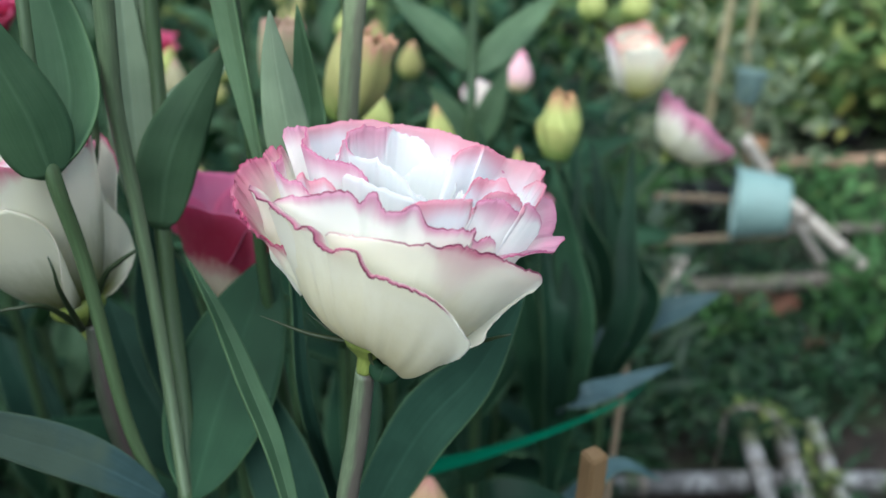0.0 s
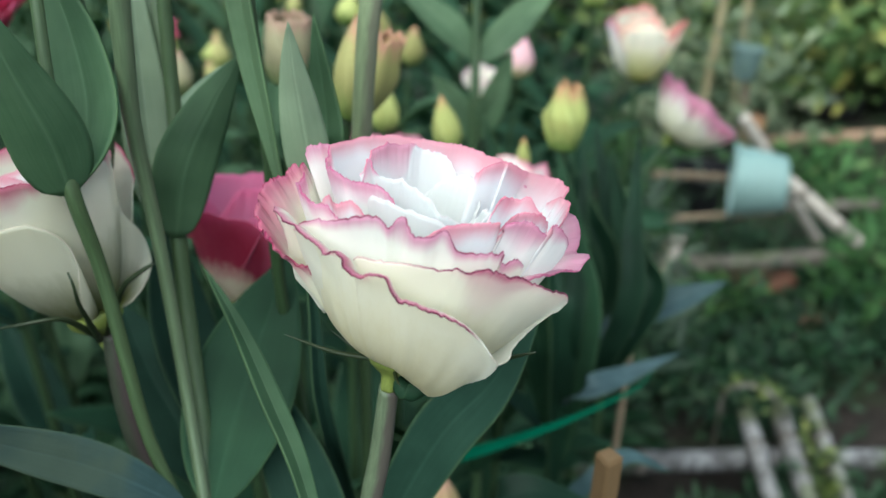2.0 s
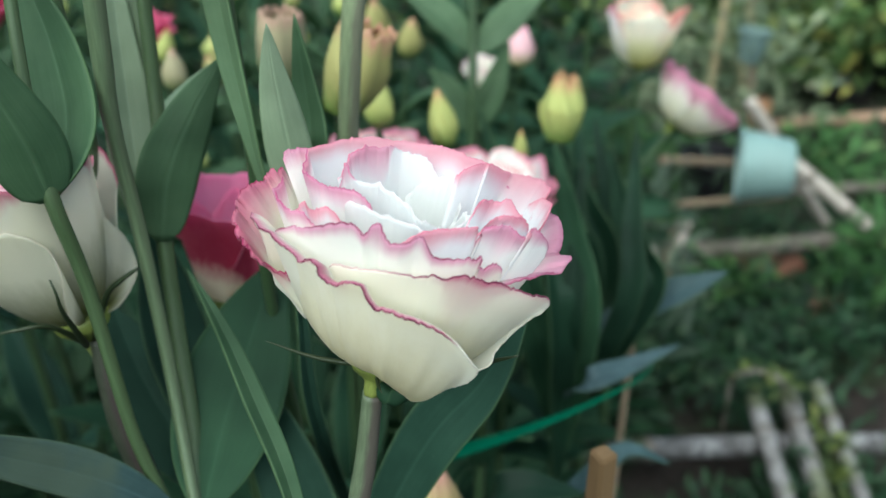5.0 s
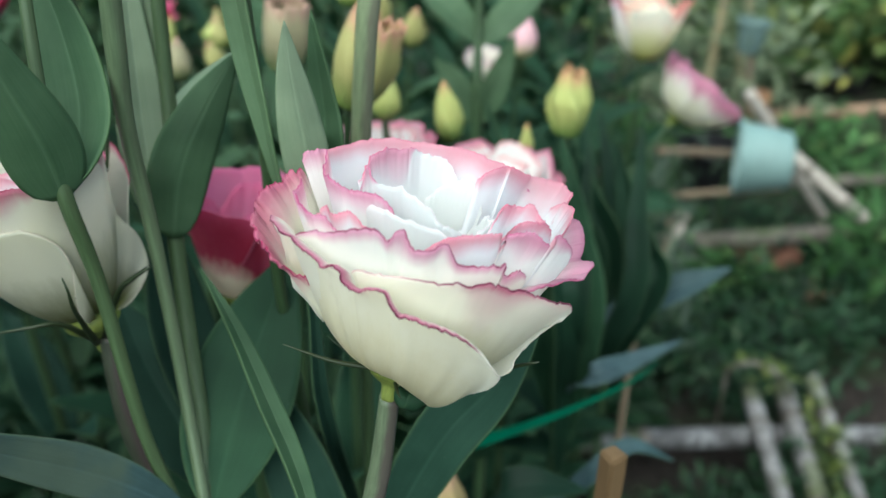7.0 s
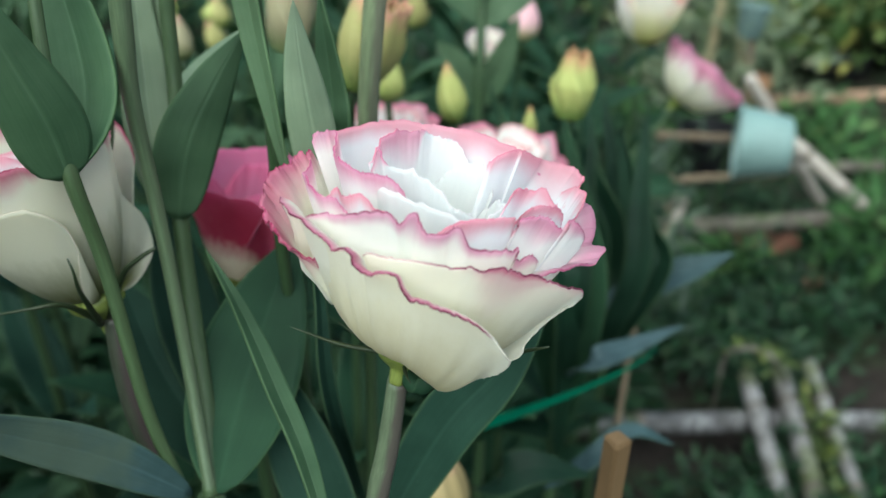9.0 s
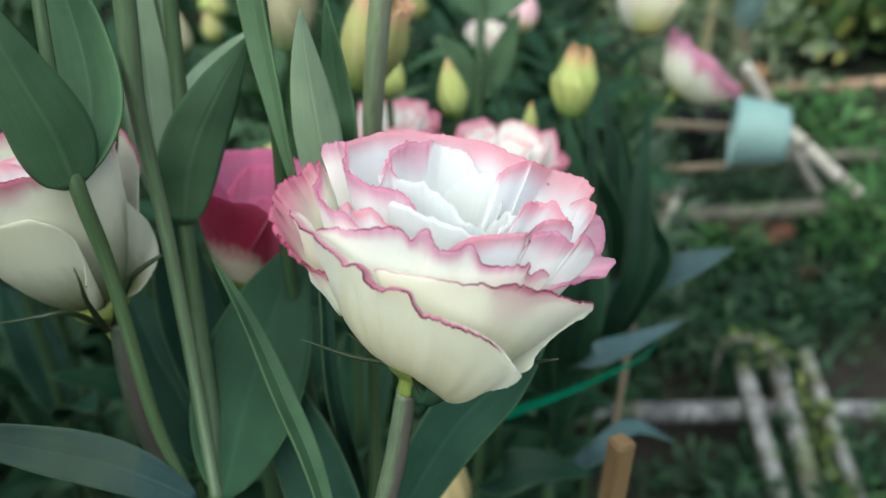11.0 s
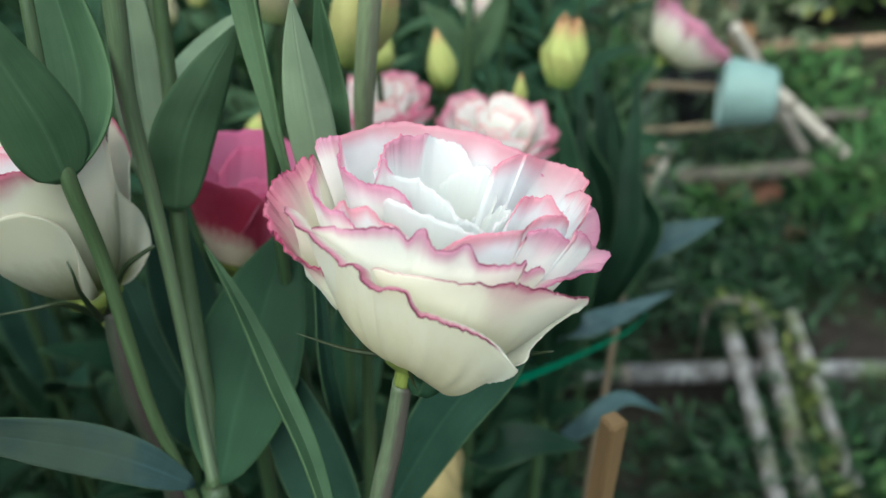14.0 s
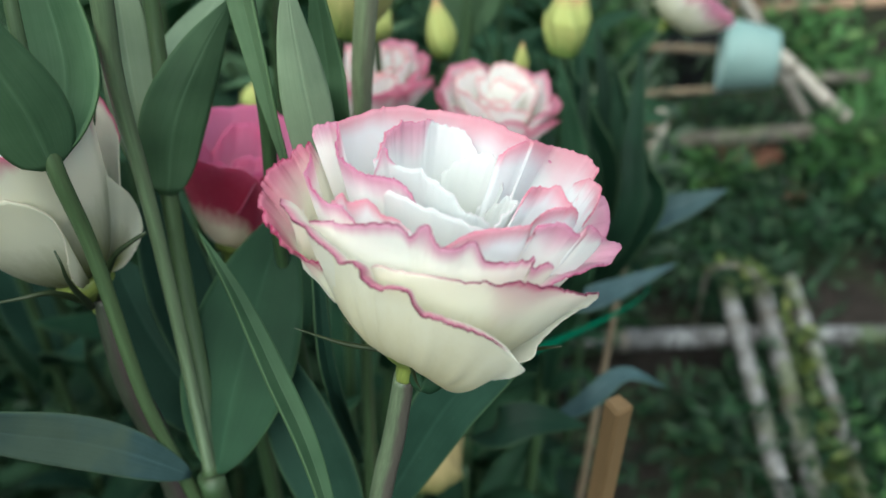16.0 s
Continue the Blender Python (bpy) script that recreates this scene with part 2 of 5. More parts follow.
bud_yellow = bud_material("bud_yellow_green", (0.13, 0.22, 0.05), (0.42, 0.45, 0.15), (0.46, 0.24, 0.13))
bud_peach = bud_material("bud_peach", (0.14, 0.22, 0.05), (0.38, 0.36, 0.14), (0.46, 0.24, 0.16))
bud_brown = bud_material("bud_brown_peach", (0.16, 0.22, 0.08), (0.36, 0.33, 0.20), (0.40, 0.25, 0.19))
bud_rust = bud_material("bud_withered_rust", (0.14, 0.10, 0.05), (0.30, 0.17, 0.085), (0.22, 0.12, 0.07))
bud_blush = bud_material("bud_blush_cream", (0.22, 0.25, 0.08), (0.46, 0.36, 0.17), (0.50, 0.24, 0.20))
bud_pink = bud_material("bud_pink", (0.45, 0.50, 0.20), (0.78, 0.48, 0.52), (0.74, 0.30, 0.42))


# ---- shapes ----
def root(name, base, label, category, group=""):
    """A top-level Empty at the base of a thing."""
    ob = new(name)
    ob.location = base
    ob.empty_display_size = 0.02
    return tagged(ob, label, category, group)


def origin(ob):
    p = Vector((0, 0, 0))
    while ob:
        p += Vector(ob.location)
        ob = ob.parent
    return p


def part(name, data, material, parent=None, label=""):
    """Link a mesh (made in world places) as one object under a thing or part."""
    ob = new(name, data)
    data.materials.append(material)
    if parent:
        shift = origin(parent)
        data.transform(Matrix.Translation(-shift))
        ob.parent = parent
    return tagged(ob, label)


def grid_mesh(name, points, uvs, smooth=True):
    """points: rows x columns x 3; uvs: names to rows x columns x 2."""
    r, c, _ = points.shape
    i = np.arange(r * c).reshape(r, c)
    faces = np.stack([i[:-1, :-1], i[:-1, 1:], i[1:, 1:], i[1:, :-1]], -1).reshape(-1, 4)
    me = bpy.data.meshes.new(name)
    me.from_pydata(points.reshape(-1, 3).tolist(), [], faces.tolist())
    for key, uv in uvs.items():
        layer = me.uv_layers.new(name=key)
        layer.data.foreach_set("uv", uv.reshape(-1, 2)[faces.reshape(-1)].astype(np.float32).reshape(-1))
    if smooth:
        me.polygons.foreach_set("use_smooth", [True] * len(me.polygons))
    return me


def spline(points, n):
    """A Catmull-Rom line of n places through the points (rows of any width)."""
    p = np.array(points, float)
    p = np.vstack([2 * p[0] - p[1], p, 2 * p[-1] - p[-2]])
    s = np.linspace(0, len(p) - 3 - 1e-9, n)
    i = s.astype(int)
    f = (s - i)[:, None]
    a, b, c, d = p[i], p[i + 1], p[i + 2], p[i + 3]
    return 0.5 * (2 * b + (c - a) * f + (2 * a - 5 * b + 4 * c - d) * f ** 2 + (3 * b - a - 3 * c + d) * f ** 3)


def unit(v):
    return v / np.maximum(np.linalg.norm(v, axis=-1, keepdims=True), 1e-12)


def tube(name, points, radii, n=24, sides=12, ribs=0.0, facing=(1, 0, 0)):
    """A round stem along a line; ribs: depth of four low ridges. UV span starts on the side that faces the given way."""
    c = spline(points, n)
    rad = np.interp(np.linspace(0, 1, n), np.linspace(0, 1, len(radii)), radii)
    t = unit(np.gradient(c, axis=0))
    a = unit(np.array(facing) - t * (t @ np.array(facing))[:, None])
    b = np.cross(t, a)
    ang = np.linspace(0, 2 * math.pi, sides + 1)
    rr = rad[:, None] * (1 + ribs * np.cos(4 * ang)[None])
    p = c[:, None] + rr[..., None] * (np.cos(ang + math.pi)[None, :, None] * a[:, None] + np.sin(ang + math.pi)[None, :, None] * b[:, None])
    u, v = np.meshgrid(ang / (2 * math.pi), np.linspace(0, 1, n) * 4)
    me = grid_mesh(name, p, {"span": np.stack([u, v], -1)})
    bm = bmesh.new()
    bm.from_mesh(me)
    bmesh.ops.remove_doubles(bm, verts=bm.verts, dist=1e-7)
    bmesh.ops.holes_fill(bm, edges=[e for e in bm.edges if e.is_boundary])
    bm.to_mesh(me)
    bm.free()
    return me


def thicken(ob, depth, offset=0.0):
    m = ob.modifiers.new("thickness", "SOLIDIFY")
    m.thickness, m.offset = depth, offset
    return ob


def leaf_mesh(points, width, up=(0, 0, 1), fold=0.3, wave=0.0, shape=1.0, seed=0, nu=13, nv=26, twist=0.0, narrow=0.10):
    """A lance-shaped leaf along a spine. up: the way its upper face looks; fold: how far the halves rise; shape: under 1 is broader near the base."""
    c = spline(points, nv)
    t = unit(np.gradient(c, axis=0))
    v = np.linspace(0, 1, nv)
    upv = np.array(up, float)
    side = unit(np.cross(t, upv))
    nrm = np.cross(side, t)
    if twist:
        a = (twist * v)[:, None]
        side, nrm = side * np.cos(a) + nrm * np.sin(a), nrm * np.cos(a) - side * np.sin(a)
    w = np.sin(math.pi * np.clip(v, 0, 1) ** shape) ** 0.85 * (1 - narrow) + narrow * (1 - v) ** 2
    w[-1] = 0.004
    u = np.linspace(-1, 1, nu)
    rnd = np.random.RandomState(seed)
    ph = rnd.rand(4) * 6.28
    rip = wave * (np.sin(7 * v[:, None] + ph[0] + u[None]) + 0.5 * np.sin(17 * v[:, None] + ph[1] - 2 * u[None]))
    lift = fold * np.abs(u)[None] ** 1.3 - 0.12 * fold * np.exp(-(u[None] * 9) ** 2) + rip * u[None] ** 2
    p = c[:, None] + width * w[:, None, None] * (u[None, :, None] * side[:, None] * math.cos(min(fold, 1.2)) + lift[..., None] * nrm[:, None])
    uu, vv = np.meshgrid((u + 1) / 2, v)
    return grid_mesh("leaf", p, {"span": np.stack([uu, vv], -1)})


def leaf(parent, points, width, material, **how):
    return thicken(part("leaf", leaf_mesh(points, width, **how), material, parent), 0.0006)


def petal_mesh(edge, place, rx=0.0288, high=0.034, flat=0.75, amp=0.0010, freq=9.0, seed=0, nu=60, nv=22, flare=0.0, droop=0.0, power=0.45, rough=1.0, pleat=0.0, soft=5, steep=0.0, waist=0.0, lift=0.0, hang=1000.0, smooth=7):
    """A petal of a cup-shaped flower. edge: rows of angle (degrees), height (mm), radius factor, margin width, from one side to the other. place: the flower's pose."""
    e = spline([(*row, 1.0, 1.0)[:2] + (row[2] if len(row) > 2 else 1.0, row[3] if len(row) > 3 else 1.0) for row in edge], nu)
    rnd = np.random.RandomState(seed)
    u = np.linspace(0, 1, nu)
    ph = rnd.rand(8) * 6.28
    arc = np.concatenate([[0], np.cumsum(np.abs(np.diff(e[:, 0])))]) / 100.0
    wave = np.sin(freq * arc + ph[0]) + 0.6 * np.sin(2.3 * freq * arc + ph[1]) * np.sin(3 * arc + ph[4]) + 0.35 * np.sin(4.7 * freq * arc + ph[2])
    wave2 = np.cos(freq * arc + ph[0]) + 0.5 * np.sin(2.9 * freq * arc + ph[3]) + 0.3 * np.sin(5.3 * freq * arc + ph[5])
    span = max(3, nu // smooth)
    window = np.hanning(2 * span + 1)
    window /= window.sum()
    calm = np.stack([np.convolve(np.pad(e[:, k], span, mode="edge"), window, mode="valid") for k in (1, 2)], -1)
    ragged = rnd.randn(nu) * 0.00012 * rough
    v = np.linspace(0, 1, nv) ** 0.8
    V = v[:, None]
    bold = V ** 4
    tall = calm[None, :, 0] + (e[None, :, 1] - calm[None, :, 0]) * bold
    wide = calm[None, :, 1] + (e[None, :, 2] - calm[None, :, 1]) * bold
    h = tall / 1000 * V
    r = rx * (np.maximum(tall / 1000, 1e-6) / high) ** power * wide * V ** (steep or power)
    fade = np.clip(e[:, 1] / 22, 0, 1)[None] ** 2
    flare, amp, droop = flare * fade, amp * fade, droop * fade
    r = r + flare * V ** 7 + amp * V ** soft * wave[None] + pleat * (np.sin(17 * arc + ph[6]) + 0.7 * np.sin(41 * arc + ph[7]) + 0.4 * np.sin(73 * arc + ph[5]))[None] * np.sin(math.pi * V ** 0.6) ** 2
    h = h - droop * V ** 9 + 0.7 * amp * V ** (soft + 1) * wave2[None] + ragged[None] * V ** 14
    h = h + lift * (1 - V) ** 2 * np.clip((hang - e[None, :, 0]) / 40, 0, 1)
    mid = 0.5 * (e[0, 0] + e[-1, 0])
    a = np.radians(mid + (e[None, :, 0] - mid) * (1 - waist * (1 - V)))
    p = np.stack([r * np.cos(a), flat * r * np.sin(a), h], -1)
    m = np.array(place)
    world_p = p @ m[:3, :3].T + m[:3, 3]
    dist = (1 - V) * e[None, :, 1] / 10 * 1.05
    U = u[None] + 0 * V
    return grid_mesh("petal", world_p, {"rim": np.stack([e[None, :, 3] + 0 * V, dist], -1), "span": np.stack([U, V + 0 * U], -1)})


def petal(parent, edge, place, material, **how):
    return thicken(part("petal", petal_mesh(edge, place, **how), material, parent), 0.00030, -1)


def axes(base, up, turn=0.0):
    """A pose at base whose z axis points along up."""
    z = Vector(up).normalized()
    x = Vector((1, 0, 0))
    x = (x - z * x.dot(z)).normalized()
    y = z.cross(x)
    m = Matrix((x, y, z)).transposed().to_4x4()
    m.translation = base
    return m @ pose(0, 0, 0, 0, 0, turn)


def calyx(parent, place, size, label="pale green calyx"):
    """The swollen receptacle under a flower."""
    prof = [(0.0, -1.1), (0.24, -1.05), (0.30, -0.8), (0.34, -0.45), (0.62, -0.15), (0.86, 0.15), (0.80, 0.5), (0.0, 0.55)]
    c = spline(prof, 20)
    c[:, 0] = np.maximum(c[:, 0], 0.0)
    ang = np.linspace(0, 2 * math.pi, 21)
    p = np.stack([c[:, None, 0] * np.cos(ang) * (1 + 0.07 * np.cos(5 * ang)), c[:, None, 0] * np.sin(ang) * (1 + 0.07 * np.cos(5 * ang)), c[:, None, 1] + 0 * ang], -1) * size
    m = np.array(place)
    u, v = np.meshgrid(ang / 6.2832, np.linspace(0, 1, 20))
    return part("flower", grid_mesh("flower", p @ m[:3, :3].T + m[:3, 3], {"span": np.stack([u, v], -1)}), calyx_mat, parent, label)


def sepals(parent, place, length, seed=0, count=5, spread=0.9, first=0.0):
    rnd = random.Random(seed)
    for i in range(count):
        a = first + 6.2832 * i / count + rnd.uniform(-0.2, 0.2)
        d = Vector((math.cos(a), math.sin(a), 0))
        s = spread * rnd.uniform(0.85, 1.1)
        pts = [place @ (d * 0.10 * length), place @ (d * 0.55 * length * s + Vector((0, 0, 0.02 * length))),
               place @ (d * length * s + Vector((0, 0, length * (0.10 + 0.5 * (1 - min(1, s))))))]
        part("sepal", tube("sepal", pts, [0.03 * length, 0.022 * length, 0.004 * length], 9, 6), sepal_mat, parent)


def rosette(parent, place, rx, high, material, seed=0, rings=((5, 1.0, 1.0), (5, 0.78, 1.05), (4, 0.52, 1.0), (3, 0.28, 0.9)), nu=20, nv=9, flat=0.95, amp=0.0016, inner=None, power=0.5, flare=0.002, margin=1.0):
    """An open flower of several whorls of ruffled petals."""
    rnd = random.Random(seed)
    for ring, (count, k, tall) in enumerate(rings):
        start = rnd.uniform(0, 360)
        for i in range(count):
            mid = start + 360 * i / count + rnd.uniform(-9, 9)
            half = 360 / count * rnd.uniform(0.62, 0.76)
            top = high * 1000 * tall * rnd.uniform(0.92, 1.06)
            q = k * rnd.uniform(0.95, 1.04)
            rows = [(mid - half, top * 0.62, q * 0.96, 0.05), (mid - 0.6 * half, top * 0.95, q), (mid, top * rnd.uniform(0.97, 1.05), q * 1.02), (mid + 0.6 * half, top * 0.95, q * 1.03), (mid + half, top * 0.62, q * 1.05, 0.05)]
            rows = [(*row, 1.0)[:3] + ((row[3] if len(row) > 3 else 1.0) * margin,) for row in rows]
            petal(parent, rows, place, (inner or material) if ring else material, rx=rx, high=high, flat=flat, amp=amp * (0.6 + 0.4 * k), seed=seed * 50 + ring * 9 + i, nu=nu, nv=nv, flare=flare, power=power, freq=8)


def bud_mesh(place, wide, tall, twist=0.7, n=26, sides=45, ragged=0.0):
    """A furled bud: overlapping petals wound to a point."""
    v = np.linspace(0, 1, n)
    r = wide * (np.sin(math.pi * np.clip(v, 0, 1) ** 0.72) ** 0.75 * (1 - 0.25 * v) + 0.02)
    if ragged:
        r = wide * (0.30 + 0.70 * np.sin(math.pi * (0.08 + 0.60 * v)) ** 0.8 - (0.12 + 2.2 * (ragged - 1)) * np.clip(v - 0.58, 0, 1))
    r[0] = 0.25 * wide
    ang = np.linspace(0, 2 * math.pi, sides + 1)
    saw = ((ang[None] * 3 / 6.2832 + twist * v[:, None] * 1.2) % 1.0)
    ridge = 1 + 0.24 * (saw - 0.5) * np.sin(math.pi * np.clip(v, 0, 1 - 0.25 * ragged))[:, None] + 0.05 * np.sin(7 * ang + 5 * v[:, None] + 9 * wide / tall)
    rr = r[:, None] * ridge
    z = tall * v[:, None] + 0.05 * tall * (saw - 0.5) * v[:, None] ** 3 + ragged * 0.16 * tall * (np.abs((ang[None] * 5 / 6.2832) % 1.0 - 0.5) + 0.25 * np.sin(13 * ang[None])) * v[:, None] ** 4
    p = np.stack([rr * np.cos(ang), rr * np.sin(ang), z], -1)
    m = np.array(place)
    uu, vv = np.meshgrid(ang / 6.2832, v)
    return grid_mesh("bud", p @ m[:3, :3].T + m[:3, 3], {"span": np.stack([uu, vv], -1)})


def bud(parent, base, up, wide, tall, material=None, twist=0.7, seed=0, ragged=0.0):
    place = axes(base, up, seed * 37)
    b = part("bud", bud_mesh(place, wide, tall, twist, ragged=ragged), material or bud_yellow, parent)
    if ragged:
        thicken(b, 0.0006)
        part("bud_core", bud_mesh(axes(Vector(base) + Vector(up).normalized() * 0.1 * tall, up, seed * 53), wide * 0.72, tall * 0.85, twist * 1.5), material or bud_yellow, b)
    sepals(b, place, tall * 0.62, seed, 5, 0.45)
    return b


def leaf_pairs(parent, line, levels, length, width, material, seed=0, droop=0.2, detail=(9, 14)):
    """Opposite leaves that clasp a stem at the given parts of its line."""
    rnd = random.Random(seed)
    c = spline(line, 60)
    for j, s in enumerate(levels):
        i = min(58, int(s * 59))
        p, d = Vector(c[i]), Vector(c[i + 1] - c[i]).normalized()
        turn = rnd.uniform(0, 3.14) if j == 0 else turn + 1.57 + rnd.uniform(-0.3, 0.3)
        for k in range(2):
            a = turn + k * math.pi + rnd.uniform(-0.2, 0.2)
            out = Vector((math.cos(a), math.sin(a), 0))
            out = (out - d * out.dot(d)).normalized()
            size = length * rnd.uniform(0.75, 1.2)
            rise = rnd.uniform(0.6, 1.3)
            pts = [p, p + (out * 0.42 + Vector((0, 0, 1)) * 0.45 * rise) * size, p + (out * (0.62 + droop) + Vector((0, 0, 1)) * (0.85 * rise - droop)) * size]
            leaf(parent, pts, width * size / length * rnd.uniform(0.85, 1.15), material, up=Vector((0, 0, 1)) * 0.7 - out, fold=rnd.uniform(0.2, 0.5), wave=0.05, shape=0.72, seed=seed * 100 + j * 2 + k, nu=detail[0], nv=detail[1], twist=rnd.uniform(-0.4, 0.4))


# ---- ground ----
def soil_material():
    n = Nodes("dark_soil")
    big, fine = n.noise(2.2, 5), n.noise(60, 6)
    colour = n.ramp(n.math("ADD", n.math("MULTIPLY", big, 0.5), n.math("MULTIPLY", fine, 0.5)), [(0.3, (0.010, 0.008, 0.007)), (0.55, (0.030, 0.024, 0.020)), (0.8, (0.07, 0.058, 0.048))])
    moss = n.ramp(n.noise(5, 5), [(0.45, (0, 0, 0)), (0.6, (1, 1, 1))])
    colour = n.mix(n.math("MULTIPLY", moss, 0.6), colour, (0.030, 0.055, 0.020))
    n.bump(fine, 0.8, 0.02)
    return n.done(colour, 0.9, 0.0, None, 0.2)


def ground_mesh():
    s = np.sign(np.linspace(-1, 1, 141)) * np.abs(np.linspace(-1, 1, 141)) ** 4
    x, y = np.meshgrid(s * 80 + 0.4, s * 80 + 1.2)
    z = np.zeros_like(x)
    near = np.exp(-((x - 0.4) ** 2 + (y - 1.2) ** 2) / 9)
    for i in range(x.shape[0]):
        for j in range(x.shape[1]):
            if near[i, j] > 0.01:
                z[i, j] = near[i, j] * (0.03 * noise.noise((x[i, j] * 3, y[i, j] * 3, 0)) + 0.012 * noise.noise((x[i, j] * 11, y[i, j] * 11, 5))) - 0.02
    return grid_mesh("ground", np.stack([x, y, z], -1), {"span": np.stack([x, y], -1)})


tagged(part("ground", ground_mesh(), soil_material()), "dark damp soil with moss", "ground", kind="structure")


# ---- the flower in focus ----
main = root("lisianthus_plant", (-0.05, 0.21, 0.0), "lisianthus with one open white flower edged in pink", "flower plant", "lisianthus bed")
CUP = axes((-0.0115, 0.1645, 0.7065), (0.1656, 0.1104, 0.98))
stem_line = [(-0.05, 0.21, -0.01), (-0.043, 0.195, 0.3), (-0.030, 0.172, 0.58), (-0.0200, 0.1670, 0.6643), (-0.0165, 0.1655, 0.6869), (-0.0143, 0.1638, 0.7052)]
part("stem", tube("stem", stem_line, [0.004, 0.0035, 0.0026, 0.0024, 0.0023, 0.0020], 60, 16, 0.05, (0.85, -0.55, 0)), stem_blush, main, "green stem flushed purple")
seat = axes((-0.0134, 0.1633, 0.7116), (0.1656, 0.1104, 0.98))
bloom = calyx(main, seat, 0.0060)
sepals(bloom, seat, 0.0225, 3, 2, 0.95, 0.1)
sepals(bloom, seat, 0.016, 4, 3, 0.95, 0.8)
part("sepal", tube("sepal", [(-0.0120, 0.1660, 0.7085), (0.0013, 0.1668, 0.7080), (0.0068, 0.1628, 0.7121), (0.0137, 0.1583, 0.7168)], [0.0009, 0.0008, 0.0006, 0.0002], 16, 8), sepal_mat, bloom)

part("sepal_base", tube("sepal_base", [(-0.0131, 0.1625, 0.7085), (-0.0113, 0.1612, 0.7064), (-0.0092, 0.1605, 0.7066), (-0.0066, 0.1602, 0.7088), (-0.0040, 0.1606, 0.7112)], [0.0011, 0.0018, 0.0020, 0.0015, 0.0005], 20, 12, 0.08), leaf_bed, bloom, "dark green sepal base")


def main_petal(edge, faces, steep=0.5, flare=0.0, droop=0.0, **how):
    """A petal of the open flower. edge: angle, height, radius factor and margin of its rim; faces: the materials of its outer and inner face."""
    rows = []
    for row in edge:
        a, h, f, m = (*row, 1.0)[:4]
        k = min(1.0, h / 22) ** 2
        tip = h + 1000 * droop * k
        full = 0.0288 * (h / 34) ** 0.45 * f
        rows.append((a, tip, (full - flare * k) / (0.0288 * (tip / 34) ** 0.45), m))
    outer, inner = faces
    ob = petal(bloom, rows, CUP, outer, **{"nu": 120, "nv": 34, "lift": 0.0030, "steep": steep, "flare": flare, "droop": droop, "amp": 0.00012, "freq": 40, "soft": 9, "smooth": 14, **how})
    ob.data.materials.append(inner)
    ob.modifiers["thickness"].material_offset = 1
    if rows[-1][0] < rows[0][0]:
        ob.data.flip_normals()
    return ob


WHITE_OUT, BLUSH, ROSE, SOFT, CORE = (petal_out, petal_flush), (petal_soft, petal_soft), (petal_rose, petal_rose), (petal_inner, petal_inner), (petal_core, petal_core)
# outermost petals: front, right front, side, back
main_petal([(172, 11, 1.00, 0.02), (179, 19, 1.02, 0.02), (185, 27, 1.03, 0.02), (189, 31.6, 1.04, 0.3), (191.3, 32.5, 1.04, 0.8), (212.6, 33.1, 1.06), (227.6, 32.9, 1.12), (232.7, 32.4, 1.15), (236.3, 31.4, 1.17), (239.9, 32.5, 1.18), (242.8, 32.1, 1.18, 1.2), (243.4, 30.4, 1.20, 1.3), (246.9, 29.4, 1.22, 1.5), (250.1, 29.5, 1.23, 1.4), (252.6, 30.5, 1.23), (257.3, 30.8, 1.25, 0.9), (259.4, 28.8, 1.29, 1.2), (261.9, 26.9, 1.31, 1.3), (265.5, 27.2, 1.33), (268.6, 26.6, 1.34, 0.8), (271.7, 26.4, 1.35, 0.7), (275.6, 26.0, 1.37, 0.6), (281.0, 24.4, 1.40, 0.3), (286.8, 22.1, 1.42, 0.02), (292.3, 19.6, 1.42, 0.02), (299.9, 15.7, 1.40, 0.02), (306, 11.0, 1.38, 0.02), (309, 7.5, 1.32, 0.02), (311, 4.5, 1.2, 0.02)],
           WHITE_OUT, 0.315, 0.0042, 0.0042, seed=4, lift=0.0052, pleat=0.00022, nu=170, waist=0.08, hang=300)
main_petal([(243.0, 31.2, 1.05, 0.1), (251.7, 32.3, 1.08, 0.1), (259.0, 32.8, 1.10, 0.12), (267.3, 33.4, 1.12, 0.15), (274.5, 33.4, 1.14, 0.3), (276.5, 34.2, 1.15, 0.5), (279.7, 33.6, 1.15, 0.8), (283.3, 34.6, 1.16, 2.6), (288.6, 34.4, 1.15, 3.4), (291.8, 33.5, 1.15, 3.2), (297.5, 33.3, 1.15, 2.4), (302.2, 32.2, 1.15, 1.2), (309.1, 30.7, 1.15, 0.6), (321.6, 28.8, 1.14, 0.6), (334, 26.6, 1.14, 0.4), (337, 24.7, 1.16, 0.02), (336, 22.3, 1.13, 0.02), (334, 19.9, 1.09, 0.02), (331, 17.4, 1.08, 0.02), (327, 14.5, 1.12, 0.02), (322, 12.0, 1.22, 0.02), (316, 8, 1.05, 0.02)],
           WHITE_OUT, 0.46, 0.0016, 0.0012, seed=8, pleat=0.00016)
